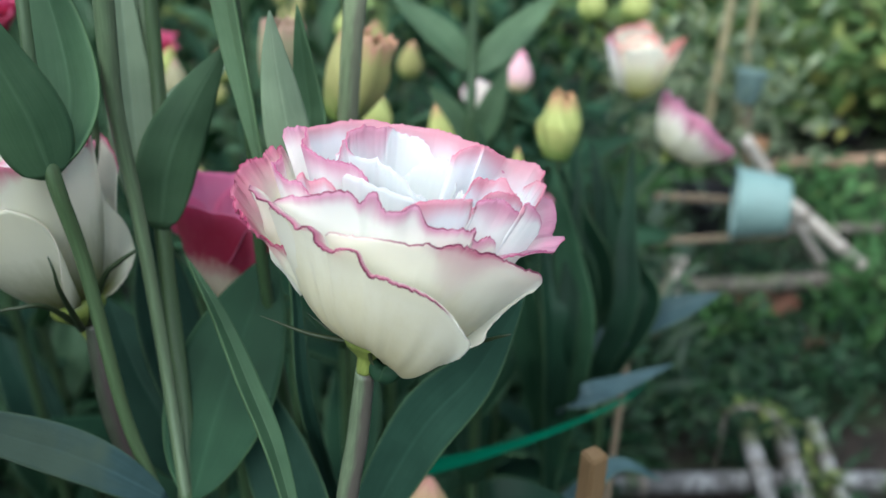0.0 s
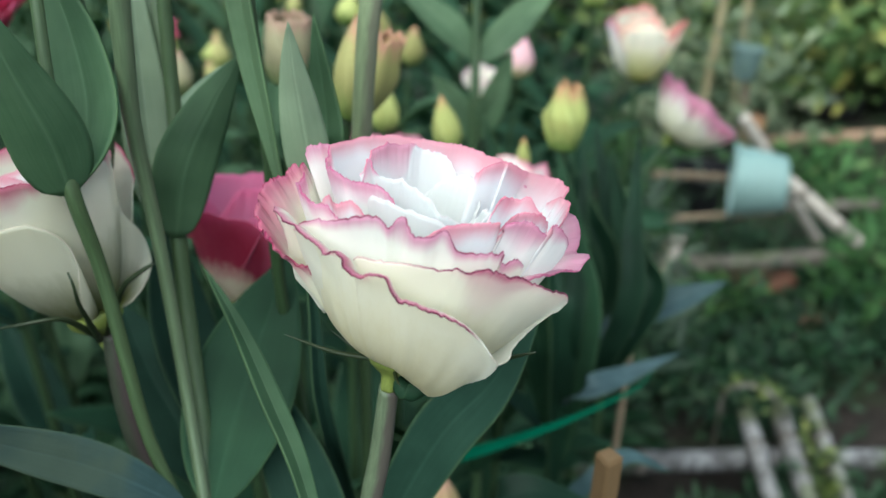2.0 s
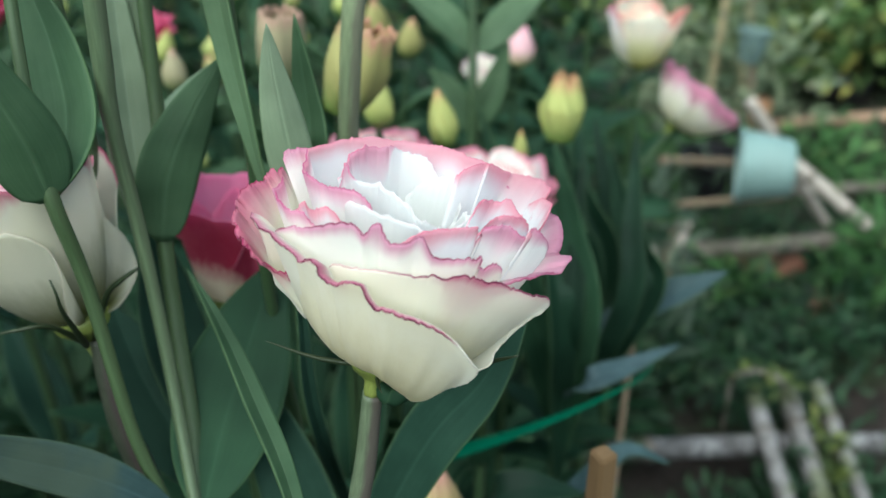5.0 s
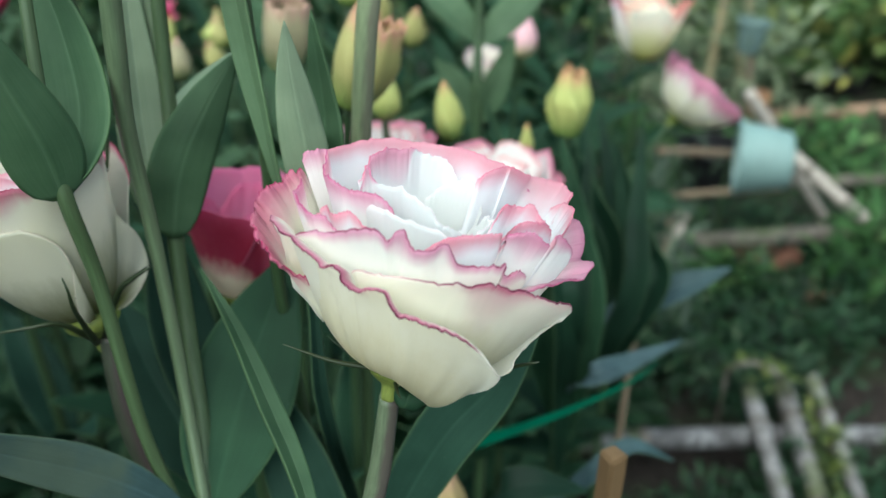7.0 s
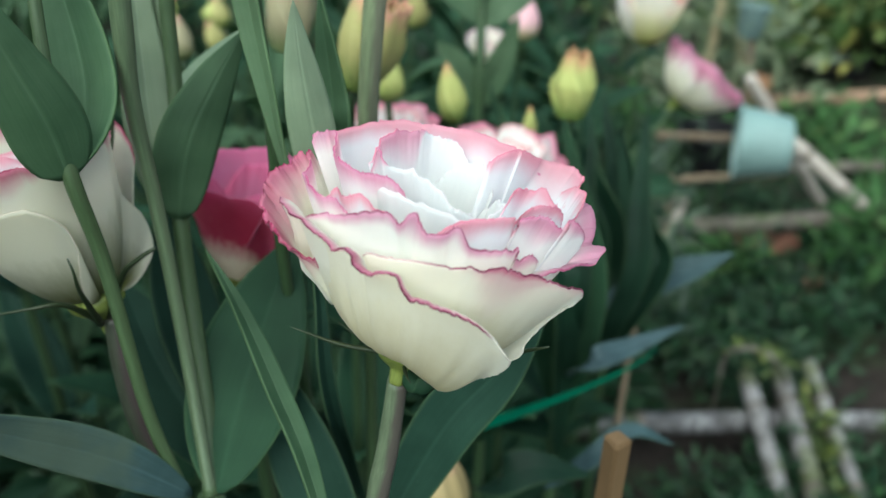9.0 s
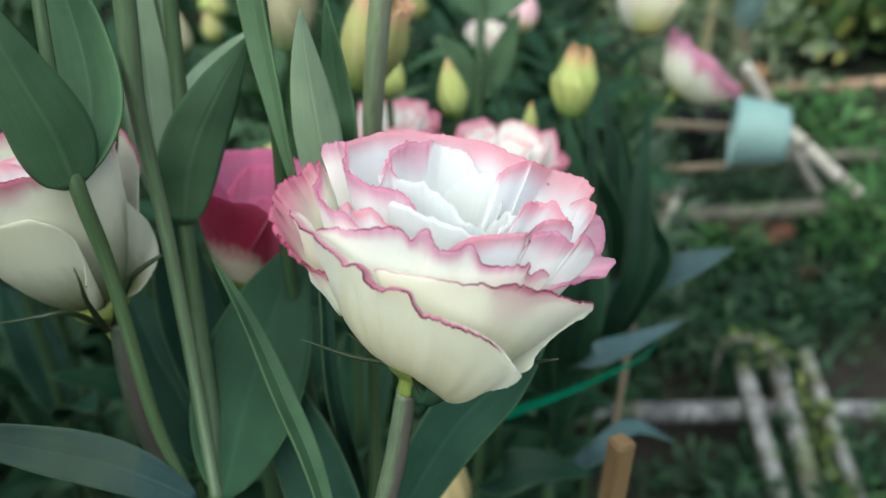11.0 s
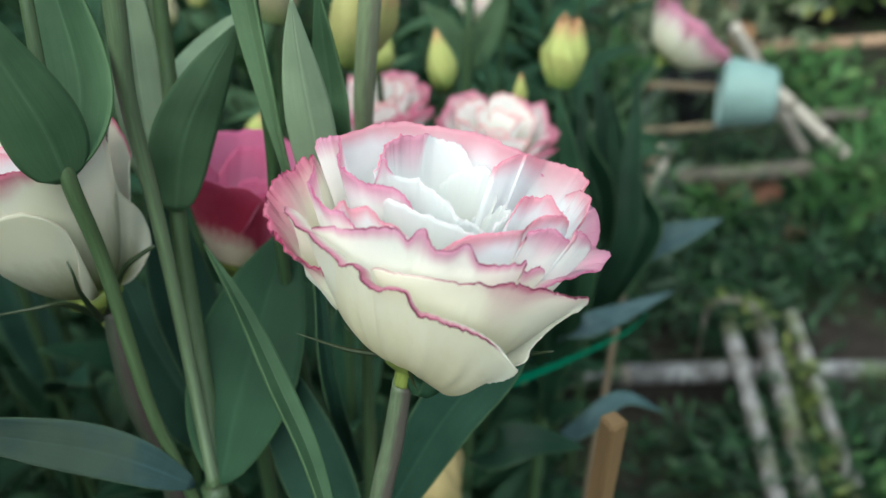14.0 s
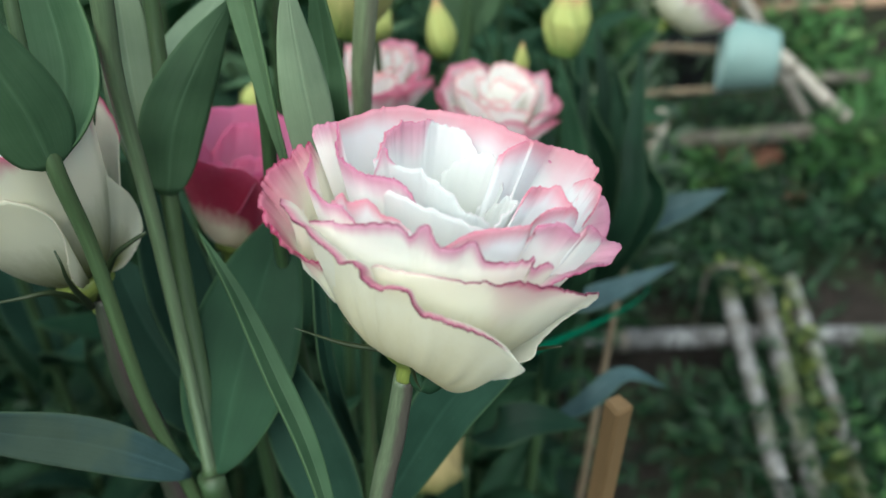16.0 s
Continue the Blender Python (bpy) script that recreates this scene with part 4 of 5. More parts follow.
for k, (rows, flare, droop) in enumerate([
    ([(195, 18, 0.98, 0.02), (215, 29, 1.00, 0.02), (245, 35.5, 1.01, 0.02), (276, 34.4, 1.02, 0.02), (289, 31.8, 1.02, 0.02), (296, 27.0, 1.03, 0.02), (297, 21.8, 1.06, 0.02), (293, 16, 1.08, 0.02), (288, 11, 1.08, 0.02), (284, 7, 1.04, 0.02)], 0.0014, 0.0004),
    ([(325, 20, 0.93, 0.02), (338, 27, 0.90, 0.02), (348, 26, 0.92, 0.02), (356, 22, 0.98, 0.02), (365, 17, 1.11, 0.02), (367, 13, 1.22, 0.02), (365, 9.5, 1.32, 0.02), (360, 6.5, 1.34, 0.02), (352, 4, 1.3, 0.02)], 0.0, 0.0),
    ([(285, 38, 0.93, 0.02), (300, 41.0, 0.94, 0.02), (319, 41.5, 0.96, 0.02), (332, 40.2, 0.97, 0.05), (338, 41.0, 0.94, 0.6), (342, 43.6, 0.92, 2.2), (346, 45.0, 0.91, 2.6), (348, 42.4, 0.89, 2.0), (349, 38, 0.87, 0.3), (350, 32, 0.87, 0.02), (352, 25, 0.90, 0.02)], 0.0, 0.0),
    ([(195, 37, 0.95), (225, 42, 0.98, 1.4), (262, 44.5, 1.00, 1.6), (287, 43.2, 1.00, 1.5), (293, 42.4, 1.00, 1.2), (303, 41.0, 0.98, 0.4), (315, 38, 0.96, 0.05)], 0.0012, 0.0004),
    ([(10, 30, 0.93, 0.1), (60, 40, 0.94), (95, 43, 0.94), (130, 43, 0.94), (165, 40, 0.95), (200, 37, 0.95), (222, 32, 0.94, 0.3)], 0.001, 0.0),
]):
    petal(head, rows, place, petal_white, rx=0.0255, high=0.042, flat=0.9, amp=0.0003, freq=10, seed=300 + k, nu=70, nv=26, flare=flare, droop=droop, lift=0.002)
rosette(head, place, 0.0225, 0.040, petal_inner, 6, ((4, 0.72, 0.98), (4, 0.5, 0.98), (3, 0.28, 0.9)), 36, 14, 0.9, 0.0010, petal_inner, 0.5)
for pts, radii in (
    ([(-0.083, 0.187, 0.7187), (-0.0819, 0.186, 0.716), (-0.0825, 0.189, 0.7091), (-0.0854, 0.204, 0.6913)], [0.0002, 0.0003, 0.0005, 0.0009]),
    ([(-0.0686, 0.2, 0.7142), (-0.0729, 0.2, 0.7112), (-0.0772, 0.201, 0.7066), (-0.085, 0.208, 0.6908)], [0.0004, 0.0006, 0.0007, 0.0012]),
    ([(-0.1043, 0.19, 0.7024), (-0.0944, 0.19, 0.7044), (-0.0888, 0.194, 0.7029), (-0.0864, 0.205, 0.6919)], [0.0002, 0.0004, 0.0006, 0.001]),
):
    part("sepal", tube("sepal", pts, radii, 18, 8), sepal_mat, head)

rosy = root("lisianthus_plant", (-0.055, 0.30, 0.0), "lisianthus with a half-open deep pink flower", "flower plant", "lisianthus bed")
place = axes((-0.0635, 0.2600, 0.6690), (0.15, 0.20, 1))
part("stem", tube("stem", [(-0.055, 0.30, -0.01), (-0.058, 0.28, 0.4), (-0.0655, 0.264, 0.64), (-0.0640, 0.2602, 0.669)], [0.004, 0.0035, 0.0022, 0.0022], 40, 12, 0.05), stem_green, rosy)
head = calyx(rosy, place, 0.006)
sepals(head, place, 0.016, 8)
for k, (rows, mat, flare, droop) in enumerate([
    ([(172, 20, 1.00), (192, 29, 1.03), (218, 34.0, 1.05), (245, 35.0, 1.06), (268, 34.0, 1.07), (288, 32, 1.03), (303, 22, 1.06), (314, 11, 1.00)], petal_pink, 0.0040, 0.0018),
    ([(280, 17, 0.98), (296, 33, 0.98), (322, 36, 1.05), (350, 35.5, 1.06), (378, 34, 1.0), (398, 23, 0.98)], petal_pink, 0.0040, 0.0012),
    ([(14, 25, 0.98), (45, 34, 1.00), (80, 37, 1.00), (110, 36, 0.98), (145, 36.5, 1.0), (178, 33, 1.0), (204, 24, 0.98)], petal_mauve, 0.0022, 0.0004),
    ([(40, 24, 0.80), (62, 31, 0.80), (88, 33, 0.76), (112, 32, 0.80), (132, 24, 0.82)], petal_mauve, 0.0010, 0.0),
    ([(120, 22, 0.78), (150, 29, 0.80), (176, 30, 0.78), (200, 27, 0.80), (222, 20, 0.80)], petal_mauve, 0.0016, 0.0004),
]):
    petal(head, rows, place, mat, rx=0.0185, high=0.033, flat=1.0, amp=0.0006, freq=9, seed=330 + k, nu=50, nv=20, flare=flare, droop=droop)
rosette(head, place, 0.0150, 0.030, petal_mauve, 12, ((3, 0.55, 0.85), (2, 0.28, 0.7)), 36, 16, 1.0, 0.0008, petal_mauve, 0.36, 0.0012)

for seed, head_at, up, rx, hi, mat, foot in (
    (21, (0.0265, 0.4020, 0.6240), (0.04, -0.12, 1), 0.0275, 0.030, petal_far, (0.02, 0.41)),
    (22, (-0.0240, 0.4060, 0.6330), (-0.05, -0.05, 1), 0.024, 0.032, petal_far, (-0.03, 0.42)),
    (23, (0.1675, 0.7560, 0.5945), (0.03, -0.14, 1), 0.0285, 0.053, petal_cream, (0.15, 0.78)),
    (24, (0.1965, 0.7400, 0.5500), (0.60, 0.04, 0.76), 0.0385, 0.036, petal_main, (0.16, 0.74)),
    (26, (-0.1840, 0.6200, 0.6450), (0.1, -0.2, 1), 0.018, 0.026, petal_pink, (-0.18, 0.66)),
    (27, (-0.2050, 0.4300, 0.7050), (0.2, -0.2, 1), 0.020, 0.028, petal_pink, (-0.21, 0.46)),
    (25, (0.0409, 0.7300, 0.5850), (0.1, -0.2, 1), 0.018, 0.022, petal_main, (0.03, 0.76)),
):
    plant = root("lisianthus_plant", (*foot, 0.0), "lisianthus with a blurred pale flower edged in pink", "flower plant", "lisianthus bed")
    h = Vector(head_at)
    z = Vector(up).normalized()
    line = [(*foot, -0.01), (foot[0], foot[1], 0.3), tuple(h - z * 0.08 - Vector((0, 0, 0.03))), tuple(h - z * 0.004)]
    part("stem", tube("stem", line, [0.004, 0.0035, 0.0025, 0.0025], 40, 10), stem_green, plant)
    place = axes(h, up, seed * 40)
    head = calyx(plant, place, rx * 0.22)
    sepals(head, place, rx * 0.75, seed)
    if seed in (21, 22):
        rosette(head, place, rx, hi, mat, seed, ((8, 1.0, 0.86),), 26, 10, inner=mat, power=0.40, flare=0.0016, amp=0.0009, margin=3.2)
        rosette(head, place, rx, hi, mat, seed + 3, ((7, 0.86, 0.95),), 26, 10, inner=mat, power=0.40, flare=0.0014, amp=0.0011, margin=1.5)
        rosette(head, place, rx, hi, petal_pale, seed + 6, ((5, 0.60, 1.03), (4, 0.32, 1.02)), 26, 10, inner=petal_pale, power=0.40, flare=0.0014, amp=0.0012, margin=0.8 if seed == 21 else 0.9)
    elif seed == 23:
        upright = axes(h, up)
        for k, (rows, face) in enumerate([
            ([(205, 28, 0.98, 0.02), (228, 46, 1.00, 0.05), (255, 51, 1.00, 0.1), (282, 50, 1.02, 0.3), (304, 38, 1.04, 0.02)], petal_cream),
            ([(286, 33, 1.00, 0.1), (308, 47, 1.02, 3.2), (335, 52, 1.05, 4.0), (362, 50, 1.04, 3.4), (392, 33, 1.0, 0.5)], petal_cream),
            ([(146, 33, 1.00, 0.1), (166, 47, 1.08, 2.0), (186, 51, 1.12, 2.6), (206, 46, 1.05, 1.4), (226, 30, 1.0, 0.1)], petal_far),
            ([(18, 32, 0.95, 0.2), (55, 48, 0.94, 1.5), (95, 53, 0.92, 2.4), (130, 49, 0.94, 1.6), (165, 32, 0.95, 0.2)], petal_cream),
        ]):
            petal(head, rows, upright, face, rx=rx, high=hi, flat=0.95, amp=0.0026, freq=11, seed=500 + k, nu=40, nv=16, flare=-0.0012, power=0.34)
        rosette(head, place, rx, hi, mat, seed, ((4, 0.7, 0.84), (3, 0.4, 0.78)), 26, 10, inner=mat, power=0.34, flare=0.0020, amp=0.0018, margin=1.0)
    elif seed == 24:
        rosette(head, place, rx, hi, mat, seed, ((9, 1.0, 0.96), (7, 0.90, 1.0), (5, 0.66, 1.0), (4, 0.4, 0.95)), 30, 14, inner=mat, power=0.37, flare=0.0006, amp=0.0012, margin=4.0)
    else:
        rosette(head, place, rx, hi, mat, seed, ((6, 1.0, 0.92), (5, 0.76, 1.05), (4, 0.48, 1.08)), 24, 10, inner=mat, power=0.42, flare=0.0008, amp=0.0024, margin=0.35 if seed == 25 else 1.2)
    leaf_pairs(plant, line, (0.25, 0.38, 0.5, 0.6, 0.68), 0.07, 0.014, leaf_shaded if seed > 25 else leaf_bed, seed)

for seed, base, up, wide, long, mat, foot in (
    (31, (0.0062, 0.4420, 0.6480), (-0.15, 0.05, 1), 0.0072, 0.030, bud_yellow, (0.0, 0.45)),
    (32, (0.0590, 0.4290, 0.6560), (0.06, 0.05, 1), 0.0100, 0.0285, bud_yellow, (0.07, 0.46)),
    (33, (-0.0240, 0.4020, 0.6740), (0.05, 0, 1), 0.0070, 0.022, bud_yellow, (-0.02, 0.43)),
    (34, (-0.0345, 0.3360, 0.7030), (0.42, 0.05, 1), 0.0105, 0.032, bud_peach, (-0.04, 0.37)),
    (35, (-0.0643, 0.3940, 0.6980), (0.1, 0, 1), 0.0095, 0.027, bud_brown, (-0.07, 0.42)),
    (36, (-0.1169, 0.4310, 0.6820), (0, 0, 1), 0.0058, 0.020, bud_brown, (-0.12, 0.45)),
    (37, (0.0419, 0.4400, 0.6400), (0, 0, 1), 0.0036, 0.018, bud_yellow, (0.035, 0.46)),
    (38, (0.0687, 0.7310, 0.6030), (0.05, 0, 1), 0.0110, 0.034, bud_pink, (0.06, 0.76)),
    (40, (0.5480, 1.5200, 0.2700), (0.3, 0, 1), 0.0150, 0.038, bud_rust, (0.53, 1.56)),
    (41, (0.1746, 0.8200, 0.6400), (0.05, 0, 1), 0.0130, 0.036, bud_yellow, (0.16, 0.85)),
    (42, (0.1003, 0.6000, 0.6850), (0, 0, 1), 0.0090, 0.028, bud_yellow, (0.10, 0.63)),
    (39, (-0.0060, 0.2990, 0.5220), (0.12, 0.1, 1), 0.0160, 0.046, bud_blush, (-0.02, 0.33)),
):
    plant = root("lisianthus_plant", (*foot, 0.0), "lisianthus with a withered rust-brown flower" if seed == 40 else "lisianthus with a furled yellow-green bud", "flower plant", "lisianthus bed")
    line = [(*foot, -0.01), (*foot, 0.5 * base[2]), (0.6 * base[0] + 0.4 * foot[0], 0.6 * base[1] + 0.4 * foot[1], base[2] - 0.06), base]
    part("stem", tube("stem", line, [0.0035, 0.003, 0.0016, 0.0016], 40, 10), stem_green, plant)
    bud(plant, base, up, wide, long, mat, 0.7, seed, 1.0 if seed in (34, 35, 40) else 1.45 if seed == 32 else 0.0)
    if seed not in (39, 40):
        leaf_pairs(plant, line, (0.25, 0.38, 0.5, 0.6), 0.07, 0.013, leaf_bed, seed)

# ---- the rest of the bed, and unseen plants that shade it ----
def bed_plant(seed, where, tall_to, heads, label="leafy lisianthus with buds in a crowded bed", blade=leaf_bed):
    """A whole plant with stem, leaf pairs, buds and sometimes an open flower."""
    rnd = random.Random(seed)
    x, y = where
    plant = root("lisianthus_plant", (x, y, 0.0), label, "flower plant", "lisianthus bed")
    top = Vector((x + rnd.uniform(-0.04, 0.04), y + rnd.uniform(-0.04, 0.04), tall_to))
    line = [(x, y, -0.01), (x + rnd.uniform(-0.01, 0.01), y, 0.25), (0.5 * (x + top.x), 0.5 * (y + top.y), 0.7 * tall_to), tuple(top)]
    part("stem", tube("stem", line, [0.0045, 0.004, 0.003, 0.002], 24, 8), stem_green, plant)
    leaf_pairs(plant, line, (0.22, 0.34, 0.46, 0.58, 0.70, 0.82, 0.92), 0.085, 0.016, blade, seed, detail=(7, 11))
    for k in range(heads):
        a = rnd.uniform(0, 6.28)
        end = top + Vector((0.035 * math.cos(a), 0.035 * math.sin(a), rnd.uniform(0.02, 0.09)))
        start = Vector(spline(line, 20)[rnd.randint(14, 18)])
        part("stem", tube("stem", [start, 0.5 * (start + end) + Vector((0.012 * math.cos(a), 0.012 * math.sin(a), 0)), end], [0.0018, 0.0016, 0.0014], 12, 7), stem_green, plant)
        bud(plant, end, (0.3 * math.cos(a), 0.3 * math.sin(a), 1), rnd.uniform(0.005, 0.009), rnd.uniform(0.02, 0.032), rnd.choice((bud_yellow, bud_yellow, bud_peach)), 0.7, seed + k)
    return plant


rnd = random.Random(77)
models = [bed_plant(101, (-0.20, 0.62), 0.60, 2, blade=leaf_up), bed_plant(102, (-0.26, 0.56), 0.52, 1), bed_plant(103, (-0.07, 0.66), 0.62, 3, blade=leaf_up), bed_plant(104, (-0.16, 0.80), 0.54, 1)]
leafy = [bed_plant(105, (0.075, 0.62), 0.55, 0, "leafy lisianthus without flowers in a crowded bed"), bed_plant(106, (-0.15, 0.40), 0.47, 0, "leafy lisianthus without flowers in a crowded bed")]
spots = []
while len(spots) < 85:
    y = 0.50 + 1.9 * rnd.random() ** 1.5
    x = rnd.uniform(-0.25 - 0.42 * y, 0.125 * y)
    if all((x - a) ** 2 + (y - b) ** 2 > 0.0045 for a, b in spots):
        spots.append((x, y))
# plants added left of the view, to shade the low leaves
for k in range(26):
    spots.append((rnd.uniform(-0.75, -0.23), rnd.uniform(-0.15, 0.55)))
low = [(rnd.uniform(-0.20, 0.05), rnd.uniform(0.29, 0.50)) for k in range(22)]
for x, y in low:
    copy_thing(rnd.choice(leafy), pose(x, y, 0, rnd.uniform(-5, 5), rnd.uniform(-5, 5), rnd.uniform(0, 360)) @ Matrix.Scale(rnd.uniform(0.70, 0.82), 4))
# unseen plants below and behind the camera, added to block low front light
near = [(rnd.uniform(-0.36, 0.14), rnd.uniform(-0.40, 0.04)) for k in range(26)]
for x, y in near:
    copy_thing(rnd.choice(leafy), pose(x, y, 0, rnd.uniform(-5, 5), rnd.uniform(-5, 5), rnd.uniform(0, 360)) @ Matrix.Scale(rnd.uniform(0.9, 1.05), 4))
# oversized copies out of view at the left, added to shade the white flower
for x, y in ((-0.21, 0.10), (-0.26, 0.20), (-0.30, 0.06), (-0.24, -0.04), (-0.33, 0.24), (-0.36, 0.14)):
    copy_thing(rnd.choice(models), pose(x, y, 0, 0, rnd.uniform(-5, 5), rnd.uniform(0, 360)) @ Matrix.Scale(rnd.uniform(1.3, 1.45), 4))
for x, y in spots:
    size = rnd.uniform(0.88, 1.06)
    copy_thing(rnd.choice(leafy if x > -0.05 else models), pose(x, y, 0, rnd.uniform(-4, 4), rnd.uniform(-4, 4), rnd.uniform(0, 360)) @ Matrix.Scale(size, 4))


# ---- stakes, string and leaves at the bed's edge ----
wood_new = wood_material("sawn_wood", (0.062, 0.037, 0.017), (0.140, 0.088, 0.042))


def old_bamboo(name, dark, mid, light, bleached, moss_at=0.52, moss_colour=(0.055, 0.085, 0.025)):
    """Weathered bamboo with bleached patches and moss."""
    n = Nodes(name)
    grain, blotch = n.noise(4, 6, n.stretched(40, 40, 6)), n.noise(22, 5)
    tone = n.math("ADD", n.math("MULTIPLY", grain, 0.5), n.math("MULTIPLY", blotch, 0.5))
    colour = n.ramp(tone, [(0.32, dark), (0.5, mid), (0.60, light), (0.72, bleached)])
    moss = n.ramp(n.noise(13, 5), [(moss_at, (0, 0, 0)), (moss_at + 0.1, (1, 1, 1))])
    colour = n.mix(n.math("MULTIPLY", moss, 0.7), colour, moss_colour)
    n.bump(grain, 0.6, 0.002)
    return n.done(colour, 0.8, 0.0, None, 0.2)


wood_old = old_bamboo("weathered_bamboo", (0.045, 0.040, 0.037), (0.085, 0.083, 0.086), (0.26, 0.26, 0.265), (0.52, 0.52, 0.53))
wood_slat = old_bamboo("bleached_mossy_bamboo", (0.085, 0.078, 0.070), (0.150, 0.145, 0.142), (0.29, 0.285, 0.285), (0.54, 0.53, 0.52), 0.50, (0.075, 0.095, 0.028))
wood_brown = old_bamboo("brown_mossy_bamboo", (0.035, 0.030, 0.025), (0.085, 0.075, 0.062), (0.21, 0.19, 0.165), (0.40, 0.37, 0.34), 0.48)
wood_tan = wood_material("tan_bamboo", (0.085, 0.062, 0.042), (0.215, 0.165, 0.112), 40)
wood_red = wood_material("reddish_bamboo", (0.12, 0.070, 0.045), (0.34, 0.225, 0.150), 40)
wood_straw = wood_material("straw_bamboo", (0.17, 0.14, 0.08), (0.36, 0.31, 0.18), 40)
wood_pale = wood_material("bleached_cane", (0.23, 0.20, 0.17), (0.54, 0.485, 0.43), 40)


def plain(name, colour, rough=0.5, amount=0.25, scale=40):
    n = Nodes(name)
    tone = n.noise(scale, 5)
    dark = tuple(c * (1 - amount) for c in colour)
    n.bump(tone, 0.15, 0.002)
    return n.done(n.ramp(tone, [(0.3, dark), (0.7, colour)]), rough, 0.0, None, 0.4)


string_mat = plain("green_plastic_tape", (0.002, 0.068, 0.036), 0.85)
string_mat.node_tree.nodes["Principled BSDF"].inputs["Specular IOR Level"].default_value = 0.08
cup_mat = plain("mint_plastic", (0.195, 0.295, 0.280), 0.5, 0.25, 14)
dull_mat = plain("dull_green_plastic", (0.13, 0.195, 0.185), 0.6, 0.3, 30)
black_mat = plain("black_plastic", (0.012, 0.012, 0.014), 0.35)


def box_mesh(name, sx, sy, sz, bevel=0.001, jitter=0.0, seed=0):
    bm = bmesh.new()
    bmesh.ops.create_cube(bm, size=1.0)
    rnd = random.Random(seed)
    for v in bm.verts:
        v.co = Vector((v.co.x * sx * (1 + rnd.uniform(-jitter, jitter)), v.co.y * sy * (1 + rnd.uniform(-jitter, jitter)), v.co.z * sz + rnd.uniform(-jitter, jitter) * sx))
    bmesh.ops.bevel(bm, geom=bm.edges[:], offset=bevel, segments=2, affect="EDGES")
    me = bpy.data.meshes.new(name)
    bm.to_mesh(me)
    bm.free()
    return me


stake = tagged(new("wooden_stake", box_mesh("wooden_stake", 0.0060, 0.0060, 0.69, 0.0006, 0.12, 3)), "square sawn wooden stake with a cut top", "stake")
stake.data.materials.append(wood_new)
stake.matrix_world = pose(0.0350, 0.2150, 0.2975, 0, 2.0, 28)


def cane(name, ends, radius, material, label, category, joints=5, seed=0, group=""):
    """A bamboo cane with swollen joints."""
    a, b = Vector(ends[0]), Vector(ends[1])
    rnd = random.Random(seed)
    n = 60
    bend = Vector((rnd.uniform(-1, 1), rnd.uniform(-1, 1), rnd.uniform(-0.3, 0.3))) * 0.008 * (b - a).length
    pts = [a, a.lerp(b, 0.33) + bend, a.lerp(b, 0.66) - bend * 0.4, b]
    s = np.linspace(0, 1, n)
    rad = radius * (1 + 0.12 * np.exp(-(((s * joints) % 1 - 0.5) / 0.035) ** 2) + 0.04 * np.sin(s * 23 + seed))
    me = tube(name, pts, list(rad), n, 12)
    ob = new(name, me)
    me.materials.append(material)
    line = spline(pts, n)
    for j in range(joints):
        i = min(n - 2, int((j + 0.5) / joints * (n - 1)))
        d = (line[i + 1] - line[i]) / np.linalg.norm(line[i + 1] - line[i])
        part("joint", tube("joint", [line[i] - 0.35 * radius * d, line[i] + 0.35 * radius * d], [1.1 * radius, 1.2 * radius, 1.1 * radius], 5, 10), wood_joint, ob)
    return tagged(ob, label, category, group)


wood_joint = wood_material("bamboo_joint", (0.05, 0.042, 0.035), (0.15, 0.13, 0.11), 40)
cane("thin_stake", ((0.075, 0.392, -0.01), (0.1140, 0.4700, 0.5600)), 0.0023, wood_tan, "thin tan bamboo stake at the bed's edge", "stake", 7, 4)
tape = new("plastic_tape", leaf_mesh([(-0.004, 0.3200, 0.5592), (0.0209, 0.3287, 0.5598), (0.0593, 0.3488, 0.5599), (0.0954, 0.3708, 0.5640), (0.1050, 0.42, 0.545), (0.070, 0.47, 0.56)], 0.0036, up=(0, -1, 0.7), fold=0.2, shape=1.0, narrow=0.99, nv=60))
tape.data.materials.append(string_mat)
tagged(thicken(tape, 0.0004), "bright green plastic tape tied round the bed", "tape")

edge_plant = root("lisianthus_plant", (0.06, 0.42, 0.0), "lisianthus with long blue-green leaves at the bed's edge", "flower plant", "lisianthus bed")
line = [(0.06, 0.42, -0.01), (0.062, 0.42, 0.3), (0.066, 0.425, 0.5), (0.072, 0.43, 0.60)]
part("stem", tube("stem", line, [0.0042, 0.004, 0.003, 0.002], 30, 10), stem_green, edge_plant)
for k, (pts, half, mat, up) in enumerate([
    ([(0.074, 0.425, 0.548), (0.1060, 0.4280, 0.5660), (0.1265, 0.4270, 0.5765), (0.1480, 0.4290, 0.5850)], 0.0100, leaf_slate, (0.1, -0.5, 1)),
    ([(0.0645, 0.400, 0.530), (0.0720, 0.3790, 0.5545), (0.0920, 0.3900, 0.5550), (0.1213, 0.4051, 0.5575)], 0.0070, leaf_slate, (0, -0.4, 1)),
    ([(0.0450, 0.330, 0.520), (0.0620, 0.3184, 0.5480), (0.0790, 0.3270, 0.5560), (0.1000, 0.3300, 0.5450)], 0.0050, leaf_slate, (0, -0.4, 1)),
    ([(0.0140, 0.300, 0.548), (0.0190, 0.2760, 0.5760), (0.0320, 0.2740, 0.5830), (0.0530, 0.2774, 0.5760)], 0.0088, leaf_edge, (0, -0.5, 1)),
]):
    leaf(edge_plant, pts, half, mat, up=up, fold=0.2, wave=0.04, shape=0.8, seed=140 + k)

blades = random.Random(41)
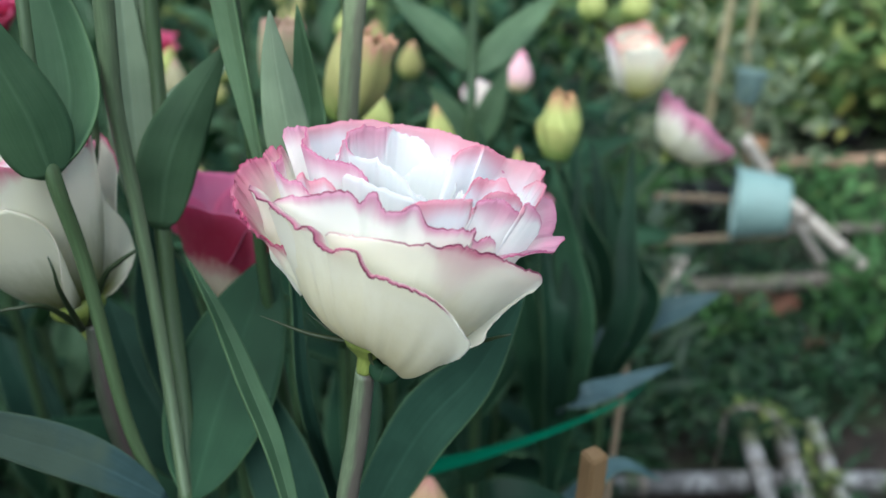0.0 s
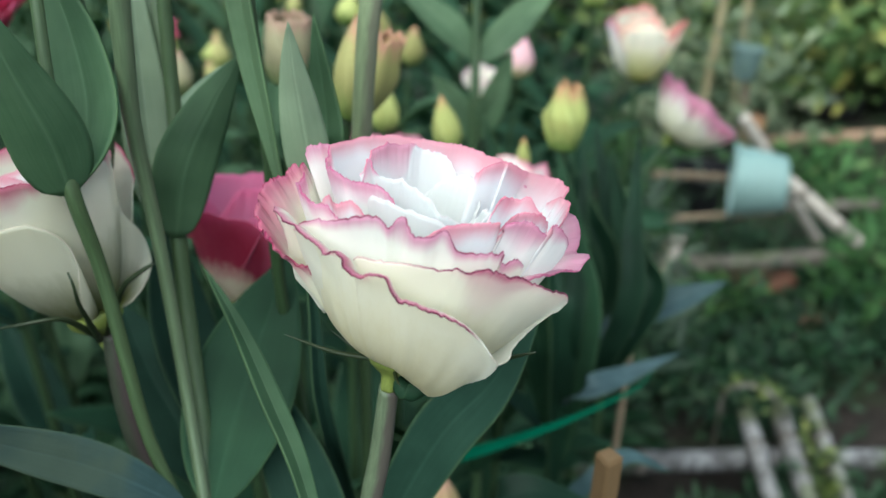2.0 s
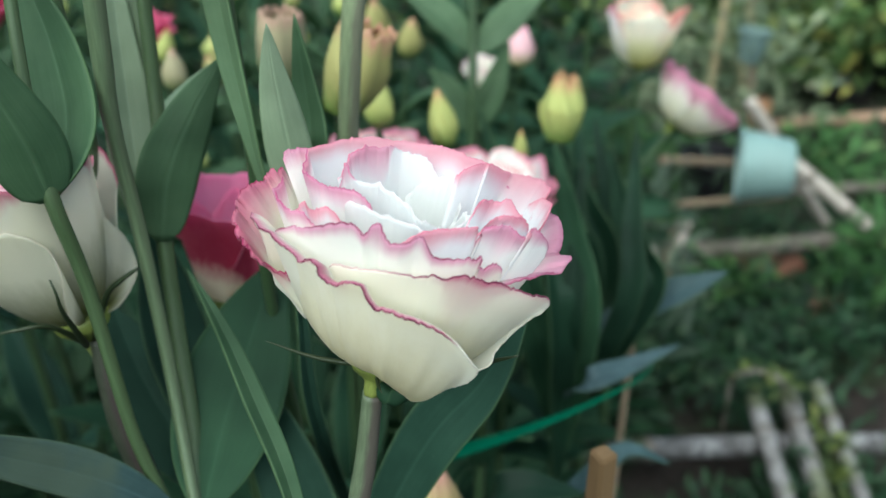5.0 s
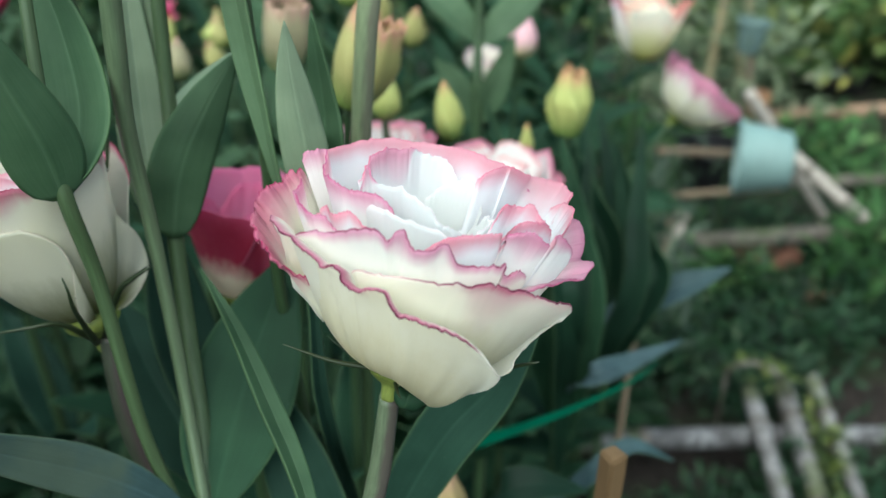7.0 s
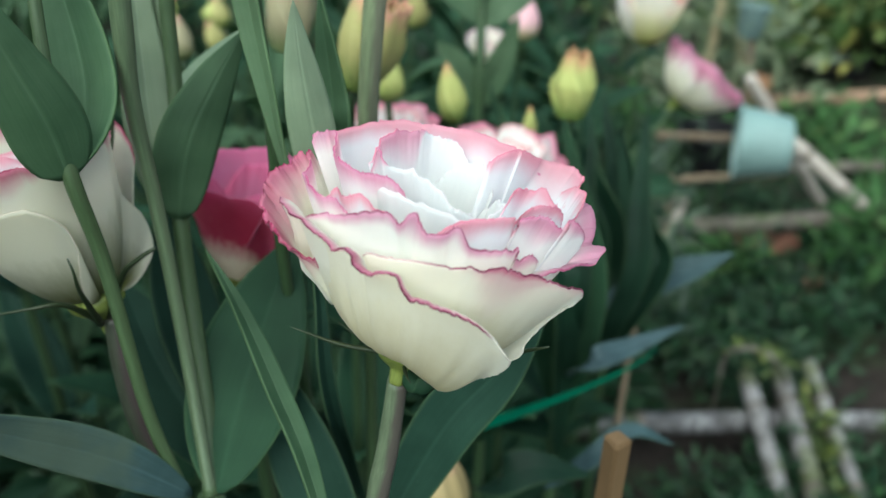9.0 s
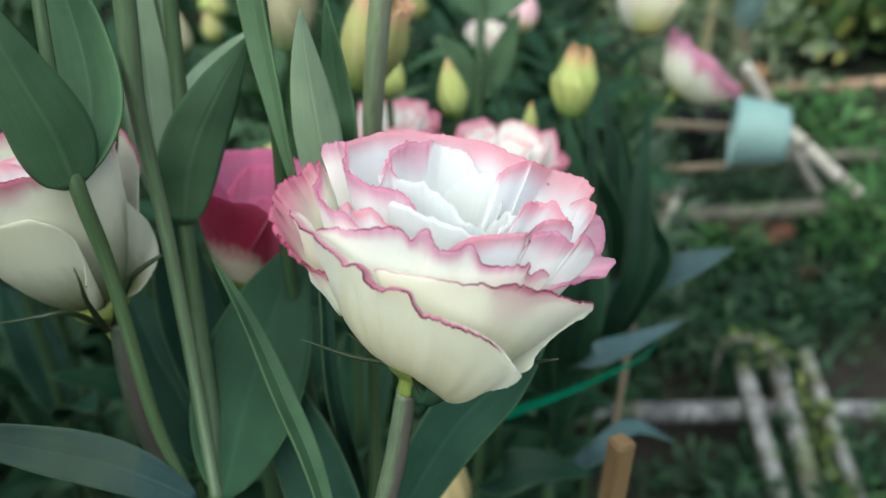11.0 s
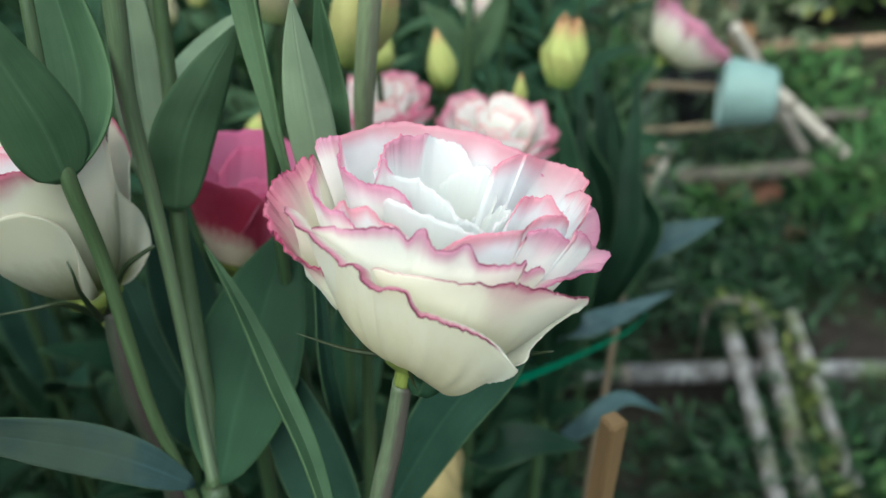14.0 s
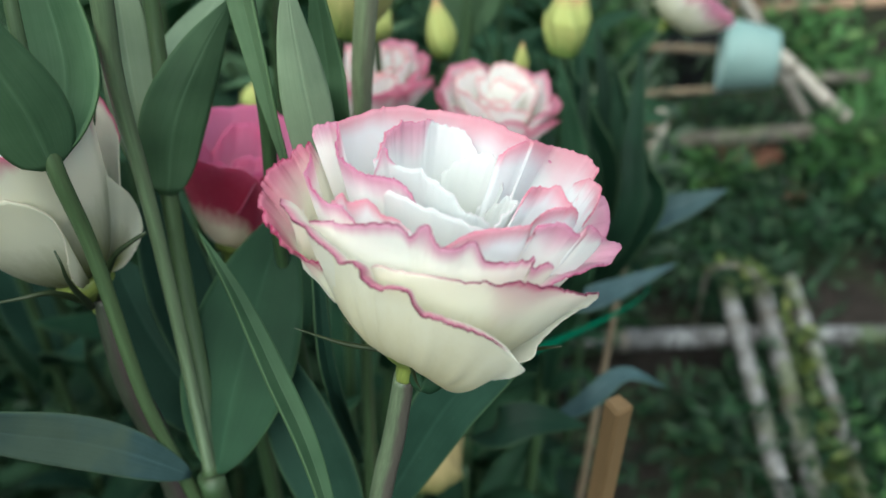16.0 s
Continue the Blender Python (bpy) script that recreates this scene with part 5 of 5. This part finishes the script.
for k in range(13):
    x, y = 0.046 + 0.062 * (k + blades.random()) / 13, blades.uniform(0.395, 0.47)
    lean, top = blades.uniform(-0.034, 0.010), blades.uniform(0.600, 0.680)
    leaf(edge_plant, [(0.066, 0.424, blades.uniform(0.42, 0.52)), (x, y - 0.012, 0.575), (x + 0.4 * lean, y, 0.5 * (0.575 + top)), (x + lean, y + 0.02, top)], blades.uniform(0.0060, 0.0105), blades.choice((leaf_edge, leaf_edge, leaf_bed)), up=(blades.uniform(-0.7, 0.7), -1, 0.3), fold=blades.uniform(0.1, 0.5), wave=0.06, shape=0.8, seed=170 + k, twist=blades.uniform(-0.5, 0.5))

high_plant = root("lisianthus_plant", (0.02, 0.53, 0.0), "tall lisianthus with spreading upper leaves", "flower plant", "lisianthus bed")
part("stem", tube("stem", [(0.02, 0.53, -0.01), (0.021, 0.52, 0.4), (0.0225, 0.5250, 0.6158), (0.0233, 0.5376, 0.6767), (0.0237, 0.5480, 0.7300), (0.0240, 0.556, 0.77)], [0.004, 0.0036, 0.003, 0.0026, 0.002, 0.0016], 40, 10), stem_green, high_plant)
for k, (pts, half) in enumerate([
    ([(0.0233, 0.5360, 0.6690), (0.0385, 0.5373, 0.6821), (0.0551, 0.5487, 0.6961), (0.0753, 0.5597, 0.7137)], 0.0105),
    ([(0.0233, 0.5360, 0.6700), (0.0098, 0.5401, 0.6850), (-0.0061, 0.5532, 0.6963), (-0.0254, 0.5654, 0.7085)], 0.0100),
    ([(0.0228, 0.5280, 0.6250), (0.0330, 0.5200, 0.6500), (0.0420, 0.5180, 0.6800)], 0.0090),
    ([(0.0228, 0.5280, 0.6250), (0.0100, 0.5250, 0.6480), (-0.0010, 0.5200, 0.6650)], 0.0090),
]):
    leaf(high_plant, pts, half, leaf_mid, up=(0, -0.8, 0.8), fold=0.25, wave=0.03, shape=0.8, seed=160 + k)
bud(high_plant, (0.0240, 0.5560, 0.770), (0, 0, 1), 0.007, 0.026, bud_yellow, 0.7, 5)

# ---- the path side: canes, pot, weeds ----
cane("bamboo_rail", ((0.17, 0.962, 0.032), (1.05, 0.968, 0.036)), 0.0138, wood_old, "weathered grey bamboo pole lying on soil", "pole", 4, 1, "bamboo rails")
cane("bamboo_rail", ((0.36, 1.433, 0.066), (1.45, 1.55, 0.070)), 0.0155, wood_brown, "weathered grey bamboo pole lying low", "pole", 5, 2, "bamboo rails")
cane("bamboo_rail", ((0.62, 1.700, 0.058), (0.90, 1.718, 0.058)), 0.012, wood_brown, "weathered bamboo pole behind the mint pot", "pole", 3, 3, "bamboo rails")
cane("bamboo_rail", ((0.76, 2.130, 0.036), (1.90, 2.360, 0.036)), 0.0145, wood_red, "reddish tan bamboo pole before the bushes", "pole", 5, 4, "bamboo rails")
cane("bamboo_cane", ((0.420, 1.025, 0.066), (0.397, 0.62, -0.004)), 0.0112, wood_slat, "split grey bamboo slat across a pole", "slat", 3, 5, "bamboo slats")
cane("bamboo_cane", ((0.467, 1.035, 0.066), (0.437, 0.64, -0.004)), 0.0125, wood_slat, "mossy grey bamboo slat across a pole", "slat", 3, 6, "bamboo slats")
cane("bamboo_cane", ((0.513, 1.050, 0.066), (0.494, 0.63, -0.004)), 0.0095, wood_slat, "split grey bamboo slat across a pole", "slat", 3, 7, "bamboo slats")
for k, (a, b, r, m) in enumerate([
    ((0.400, 1.550, 0.19), (0.60, 1.568, 0.175), 0.007, wood_tan), ((0.390, 1.510, 0.12), (0.62, 1.524, 0.13), 0.006, wood_tan),
    ((0.5263, 1.500, 0.3129), (0.7200, 1.560, 0.0560), 0.0098, wood_pale), ((0.6116, 1.500, 0.205), (0.7480, 1.466, 0.0980), 0.0115, wood_pale),
    ((0.4068, 1.380, 0.1556), (0.3890, 1.358, 0.1000), 0.0120, wood_pale), ((0.385, 1.362, 0.145), (0.372, 1.345, 0.03), 0.007, wood_tan),
]):
    cane("bamboo_stick", (a, b), r, m, "loose bleached bamboo stick by the mint pot", "stick", 2, 20 + k, "loose sticks")


dry = root("dry_stem", (0.377, 1.0, 0.0), "arching mossy dry stem over the bamboo slats", "stem")
part("stem", tube("stem", [(0.372, 1.0, -0.01), (0.376, 1.0, 0.06), (0.3781, 1.0, 0.1142), (0.4054, 1.0, 0.1255), (0.4364, 1.0, 0.1135), (0.4632, 1.0, 0.0776), (0.476, 1.0, 0.03)], [0.0014, 0.0016, 0.0026, 0.0035, 0.0034, 0.0028, 0.0020], 40, 9), wood_brown, dry)


def pot(name, place, r0, r1, length, wall, material, label, category):
    """A plastic pot with a rolled rim, hollow inside; z runs from mouth to base."""
    prof = [(r0 - wall, 0.0), (r0 + 0.004, 0.0), (r0 + 0.004, 0.006), (r0, 0.007), (0.5 * (r0 + r1) + 0.001, 0.5 * length), (r1, length - 0.004), (r1 - 0.005, length), (0.0, length), (0.0, length - wall), (r1 - wall, length - wall), (r0 - wall, 0.0)]
    c = np.array(prof)
    ang = np.linspace(0, 2 * math.pi, 41)
    p = np.stack([c[:, None, 0] * np.cos(ang), c[:, None, 0] * np.sin(ang), c[:, None, 1] + 0 * ang], -1)
    me = grid_mesh(name, p, {})
    ob = new(name, me)
    me.materials.append(material)
    ob.matrix_world = place
    b = ob.modifiers.new("edge", "BEVEL")
    b.width, b.segments, b.limit_method = 0.0015, 2, "ANGLE"
    return tagged(ob, label, category)


pot("plastic_pot", axes((0.4920, 1.4160, 0.2340), (1, -0.25, 0.02)), 0.057, 0.045, 0.084, 0.003, cup_mat, "mint green plastic pot tipped on its side", "pot")
cane("cup_stake", ((0.747, 2.085, -0.01), (0.732, 2.105, 0.2035)), 0.008, wood_tan, "short bamboo stake with a plastic cup on its top", "stake", 3, 9)
pot("plastic_cup", axes((0.731, 2.105, 0.275), (-0.08, 0, -1)), 0.034, 0.024, 0.075, 0.003, dull_mat, "dull green plastic cup set on a stake", "cup")
# the next two are added black shapes for the shadow under the bushes
pot("black_pot_shape", axes((1.12, 2.50, 0.055), (0, 0, -1)), 0.09, 0.075, 0.06, 0.003, black_mat, "black pot shape for the dark shade under the bushes", "pot")
pot("black_pot_shape", axes((1.33, 2.54, 0.055), (0, 0, -1)), 0.09, 0.075, 0.06, 0.003, black_mat, "black pot shape for the dark shade under the bushes", "pot")
pot("black_pot_shape", axes((0.58, 1.80, 0.10), (0, 0, -1)), 0.07, 0.055, 0.11, 0.003, black_mat, "black plastic nursery pot beside canes", "pot")

brick_mat = plain("red_brick", (0.17, 0.078, 0.050), 0.9, 0.45, 30)
for k, (x, y, a) in enumerate(((0.59, 1.47, 8), (0.76, 1.40, -20), (0.63, 1.36, 30))):
    b = new("broken_brick", box_mesh("broken_brick", 0.11, 0.07, 0.04, 0.006, 0.25, k))
    b.data.materials.append(brick_mat)
    b.matrix_world = pose(x, y, 0.004, 4, -5, a)
    tagged(b, "broken red brick half sunk in soil", "brick", "broken bricks")


def foliage(name, clumps, size, material, label, category, seed=0, per=26, thin=0.35, rise=0.5, kind="stuff"):
    """Many small pointed leaves on clumps (x, y, z, radius, height), in one mesh."""
    rs = np.random.RandomState(seed)
    total = per * len(clumps)
    c = np.repeat(np.array(clumps), per, axis=0)
    a, rr = rs.rand(total) * 6.2832, np.sqrt(rs.rand(total))
    p = np.stack([c[:, 0] + c[:, 3] * rr * np.cos(a), c[:, 1] + c[:, 3] * rr * np.sin(a), c[:, 2] + c[:, 4] * rs.rand(total) * (1.15 - rr * 0.7)], -1)
    b = a + rs.randn(total) * 0.9
    d = unit(np.stack([np.cos(b), np.sin(b), rise + rs.randn(total) * 0.5], -1))
    s = unit(np.cross(d, np.stack([rs.randn(total) * 0.4, rs.randn(total) * 0.4, np.ones(total)], -1)))
    n = np.cross(s, d)
    L = (size * (0.6 + 0.8 * rs.rand(total)))[:, None]
    w = L * thin * (0.7 + 0.6 * rs.rand(total))[:, None]
    pts = [p, p + 0.3 * L * d + 0.42 * w * s + 0.12 * w * n, p + 0.3 * L * d, p + 0.3 * L * d - 0.42 * w * s + 0.12 * w * n,
           p + 0.65 * L * d + 0.36 * w * s + 0.05 * w * n - 0.02 * L * n, p + 0.65 * L * d - 0.05 * L * n, p + 0.65 * L * d - 0.36 * w * s + 0.05 * w * n - 0.02 * L * n, p + L * d - 0.14 * L * n]
    v = np.stack(pts, 1).reshape(-1, 3)
    f = np.array([[0, 1, 2, 2], [0, 2, 3, 3], [1, 4, 5, 2], [2, 5, 6, 3], [4, 7, 5, 5], [5, 7, 6, 6]])
    faces = []
    for row in f:
        row = list(dict.fromkeys(row.tolist()))
        faces += (np.arange(total)[:, None] * 8 + np.array(row)[None]).tolist()
    me = bpy.data.meshes.new(name)
    me.from_pydata(v.tolist(), [], faces)
    me.materials.append(material)
    return tagged(new(name, me), label, category, kind=kind)


def weed_material(name, dark, mid, light, rare):
    n = Nodes(name)
    pick = n.node("ShaderNodeNewGeometry").outputs["Random Per Island"]
    colour = n.ramp(pick, [(0.0, dark), (0.5, mid), (0.9, light), (0.97, rare)])
    colour = n.mix(n.math("MULTIPLY", n.noise(30, 4), 0.5), colour, dark)
    return n.done(colour, 0.5, 0.25, colour, 0.3)


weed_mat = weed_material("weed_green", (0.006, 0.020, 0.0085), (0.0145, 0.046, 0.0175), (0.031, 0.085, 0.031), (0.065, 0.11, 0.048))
fern_mat = weed_material("fresh_green", (0.020, 0.055, 0.014), (0.048, 0.125, 0.034), (0.085, 0.19, 0.055), (0.14, 0.22, 0.07))
bush_mat = weed_material("bush_green", (0.04, 0.08, 0.025), (0.10, 0.18, 0.05), (0.27, 0.33, 0.11), (0.36, 0.34, 0.09))
# paler than foliage: the far garden's brightness is put into this green
bright_weed_mat = weed_material("brightened_green", (0.13, 0.175, 0.105), (0.19, 0.25, 0.15), (0.32, 0.37, 0.22), (0.40, 0.42, 0.26))
grey_mat = weed_material("grey_green", (0.022, 0.042, 0.026), (0.050, 0.082, 0.050), (0.095, 0.135, 0.085), (0.17, 0.20, 0.13))
moss_mat = weed_material("yellow_moss_green", (0.030, 0.048, 0.012), (0.075, 0.105, 0.026), (0.14, 0.18, 0.045), (0.22, 0.24, 0.07))
rs = np.random.RandomState(5)


def scatter(count, x0, x1, y0, y1, r, h, keep=lambda x, y: True):
    out = []
    while len(out) < count:
        x, y = x0 + (x1 - x0) * rs.rand(), y0 + (y1 - y0) * rs.rand()
        if keep(x, y):
            out.append((x, y, 0.0, r * (0.6 + 0.8 * rs.rand()), h * (0.5 + rs.rand())))
    return out


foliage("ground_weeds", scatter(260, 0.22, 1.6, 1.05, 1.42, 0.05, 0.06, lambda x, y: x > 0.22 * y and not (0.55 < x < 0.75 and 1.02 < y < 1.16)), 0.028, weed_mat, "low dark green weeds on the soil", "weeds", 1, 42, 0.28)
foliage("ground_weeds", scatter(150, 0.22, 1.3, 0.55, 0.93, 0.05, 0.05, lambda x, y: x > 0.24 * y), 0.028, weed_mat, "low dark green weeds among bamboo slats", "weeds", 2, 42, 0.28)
foliage("ground_weeds", scatter(90, 0.40, 1.6, 1.50, 2.1, 0.06, 0.09, lambda x, y: not (0.5 < x < 0.8 and y < 1.95)), 0.04, fern_mat, "fresh green weeds between the poles", "weeds", 3)
foliage("fern_weeds", [(0.70 + 0.05 * k * 0.4, 1.36 + 0.02 * k, 0.02, 0.06, 0.16) for k in range(8)] + [(0.46 + 0.03 * k, 1.40, 0.0, 0.03, 0.08) for k in range(3)], 0.04, fern_mat, "feathery fresh green weed over the pole", "weeds", 4, 50, 0.25)
foliage("slat_weeds", [(0.484 - 0.003 * k, 0.97 - 0.03 * k, 0.052 - 0.006 * k, 0.014, 0.030) for k in range(9)] + [(0.40, 1.0, 0.115, 0.02, 0.012), (0.43, 1.0, 0.105, 0.02, 0.012)], 0.020, moss_mat, "small yellow-green weed creeping up the slats", "weeds", 6, 15, 0.5)
foliage("slat_weeds", [(0.500 + 0.012 * k, 0.80 - 0.03 * k, 0.0, 0.025, 0.075) for k in range(5)], 0.026, fern_mat, "green weed leaves beside the slats", "weeds", 16, 16, 0.5)
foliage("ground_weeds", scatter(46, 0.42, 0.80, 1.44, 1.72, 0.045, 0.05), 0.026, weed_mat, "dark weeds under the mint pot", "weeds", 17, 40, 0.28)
foliage("dusty_leaves", [(0.215 + 0.012 * k, 0.86 + 0.055 * k, 0.24 - 0.012 * k, 0.055, 0.20) for k in range(6)] + [(0.400 + 0.03 * k, 1.64 + 0.02 * (k % 3), 0.02, 0.05, 0.26) for k in range(5)], 0.040, grey_mat, "thin dusty grey-green leaves at the bed's end", "leaves", 18, 30, 0.22, 1.0)
foliage("tall_weeds", scatter(26, 0.42, 0.86, 2.16, 2.50, 0.08, 0.40, lambda x, y: x > 0.2 * y), 0.05, bright_weed_mat, "tall pale green weeds before the bushes", "weeds", 19, 40, 0.3, 0.8)
foliage("bushes", scatter(130, 0.75, 3.2, 2.55, 4.2, 0.16, 0.75), 0.07, bush_mat, "leafy green bushes with some yellow leaves", "bushes", 7, 60, 0.55, 0.2)
foliage("bushes", scatter(90, -2.6, 0.8, 2.7, 4.4, 0.18, 0.8), 0.08, bush_mat, "leafy green bushes behind the bed", "bushes", 8, 50, 0.5, 0.2)
foliage("far_bushes", scatter(140, -7, 8, 4.6, 8, 0.5, 1.6), 0.16, bush_mat, "dense shrubs closing the garden", "bushes", 9, 60, 0.5, 0.2)
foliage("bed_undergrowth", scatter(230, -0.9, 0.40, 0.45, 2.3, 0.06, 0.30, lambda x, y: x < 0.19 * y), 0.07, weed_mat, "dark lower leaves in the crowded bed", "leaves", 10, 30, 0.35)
foliage("bush_skirts", [(0.85 + 0.09 * k, 2.44 + 0.05 * (k % 3), 0.06, 0.11, 0.38) for k in range(14)], 0.06, bush_mat, "low bush leaves hanging over black pot shapes", "bushes", 11, 120, 0.55, 0.0)
for k, (x, y) in enumerate(((0.98, 3.0), (1.18, 3.3), (1.05, 3.6), (1.42, 3.1), (0.665, 2.2), (0.78, 2.3))):
    cane("bamboo_stake", ((x, y, -0.02), (x + 0.04, y, 1.3)), 0.010, wood_straw if k > 3 else wood_tan, "tan bamboo stake standing among the bushes", "stake", 6, 50 + k, "bush stakes")
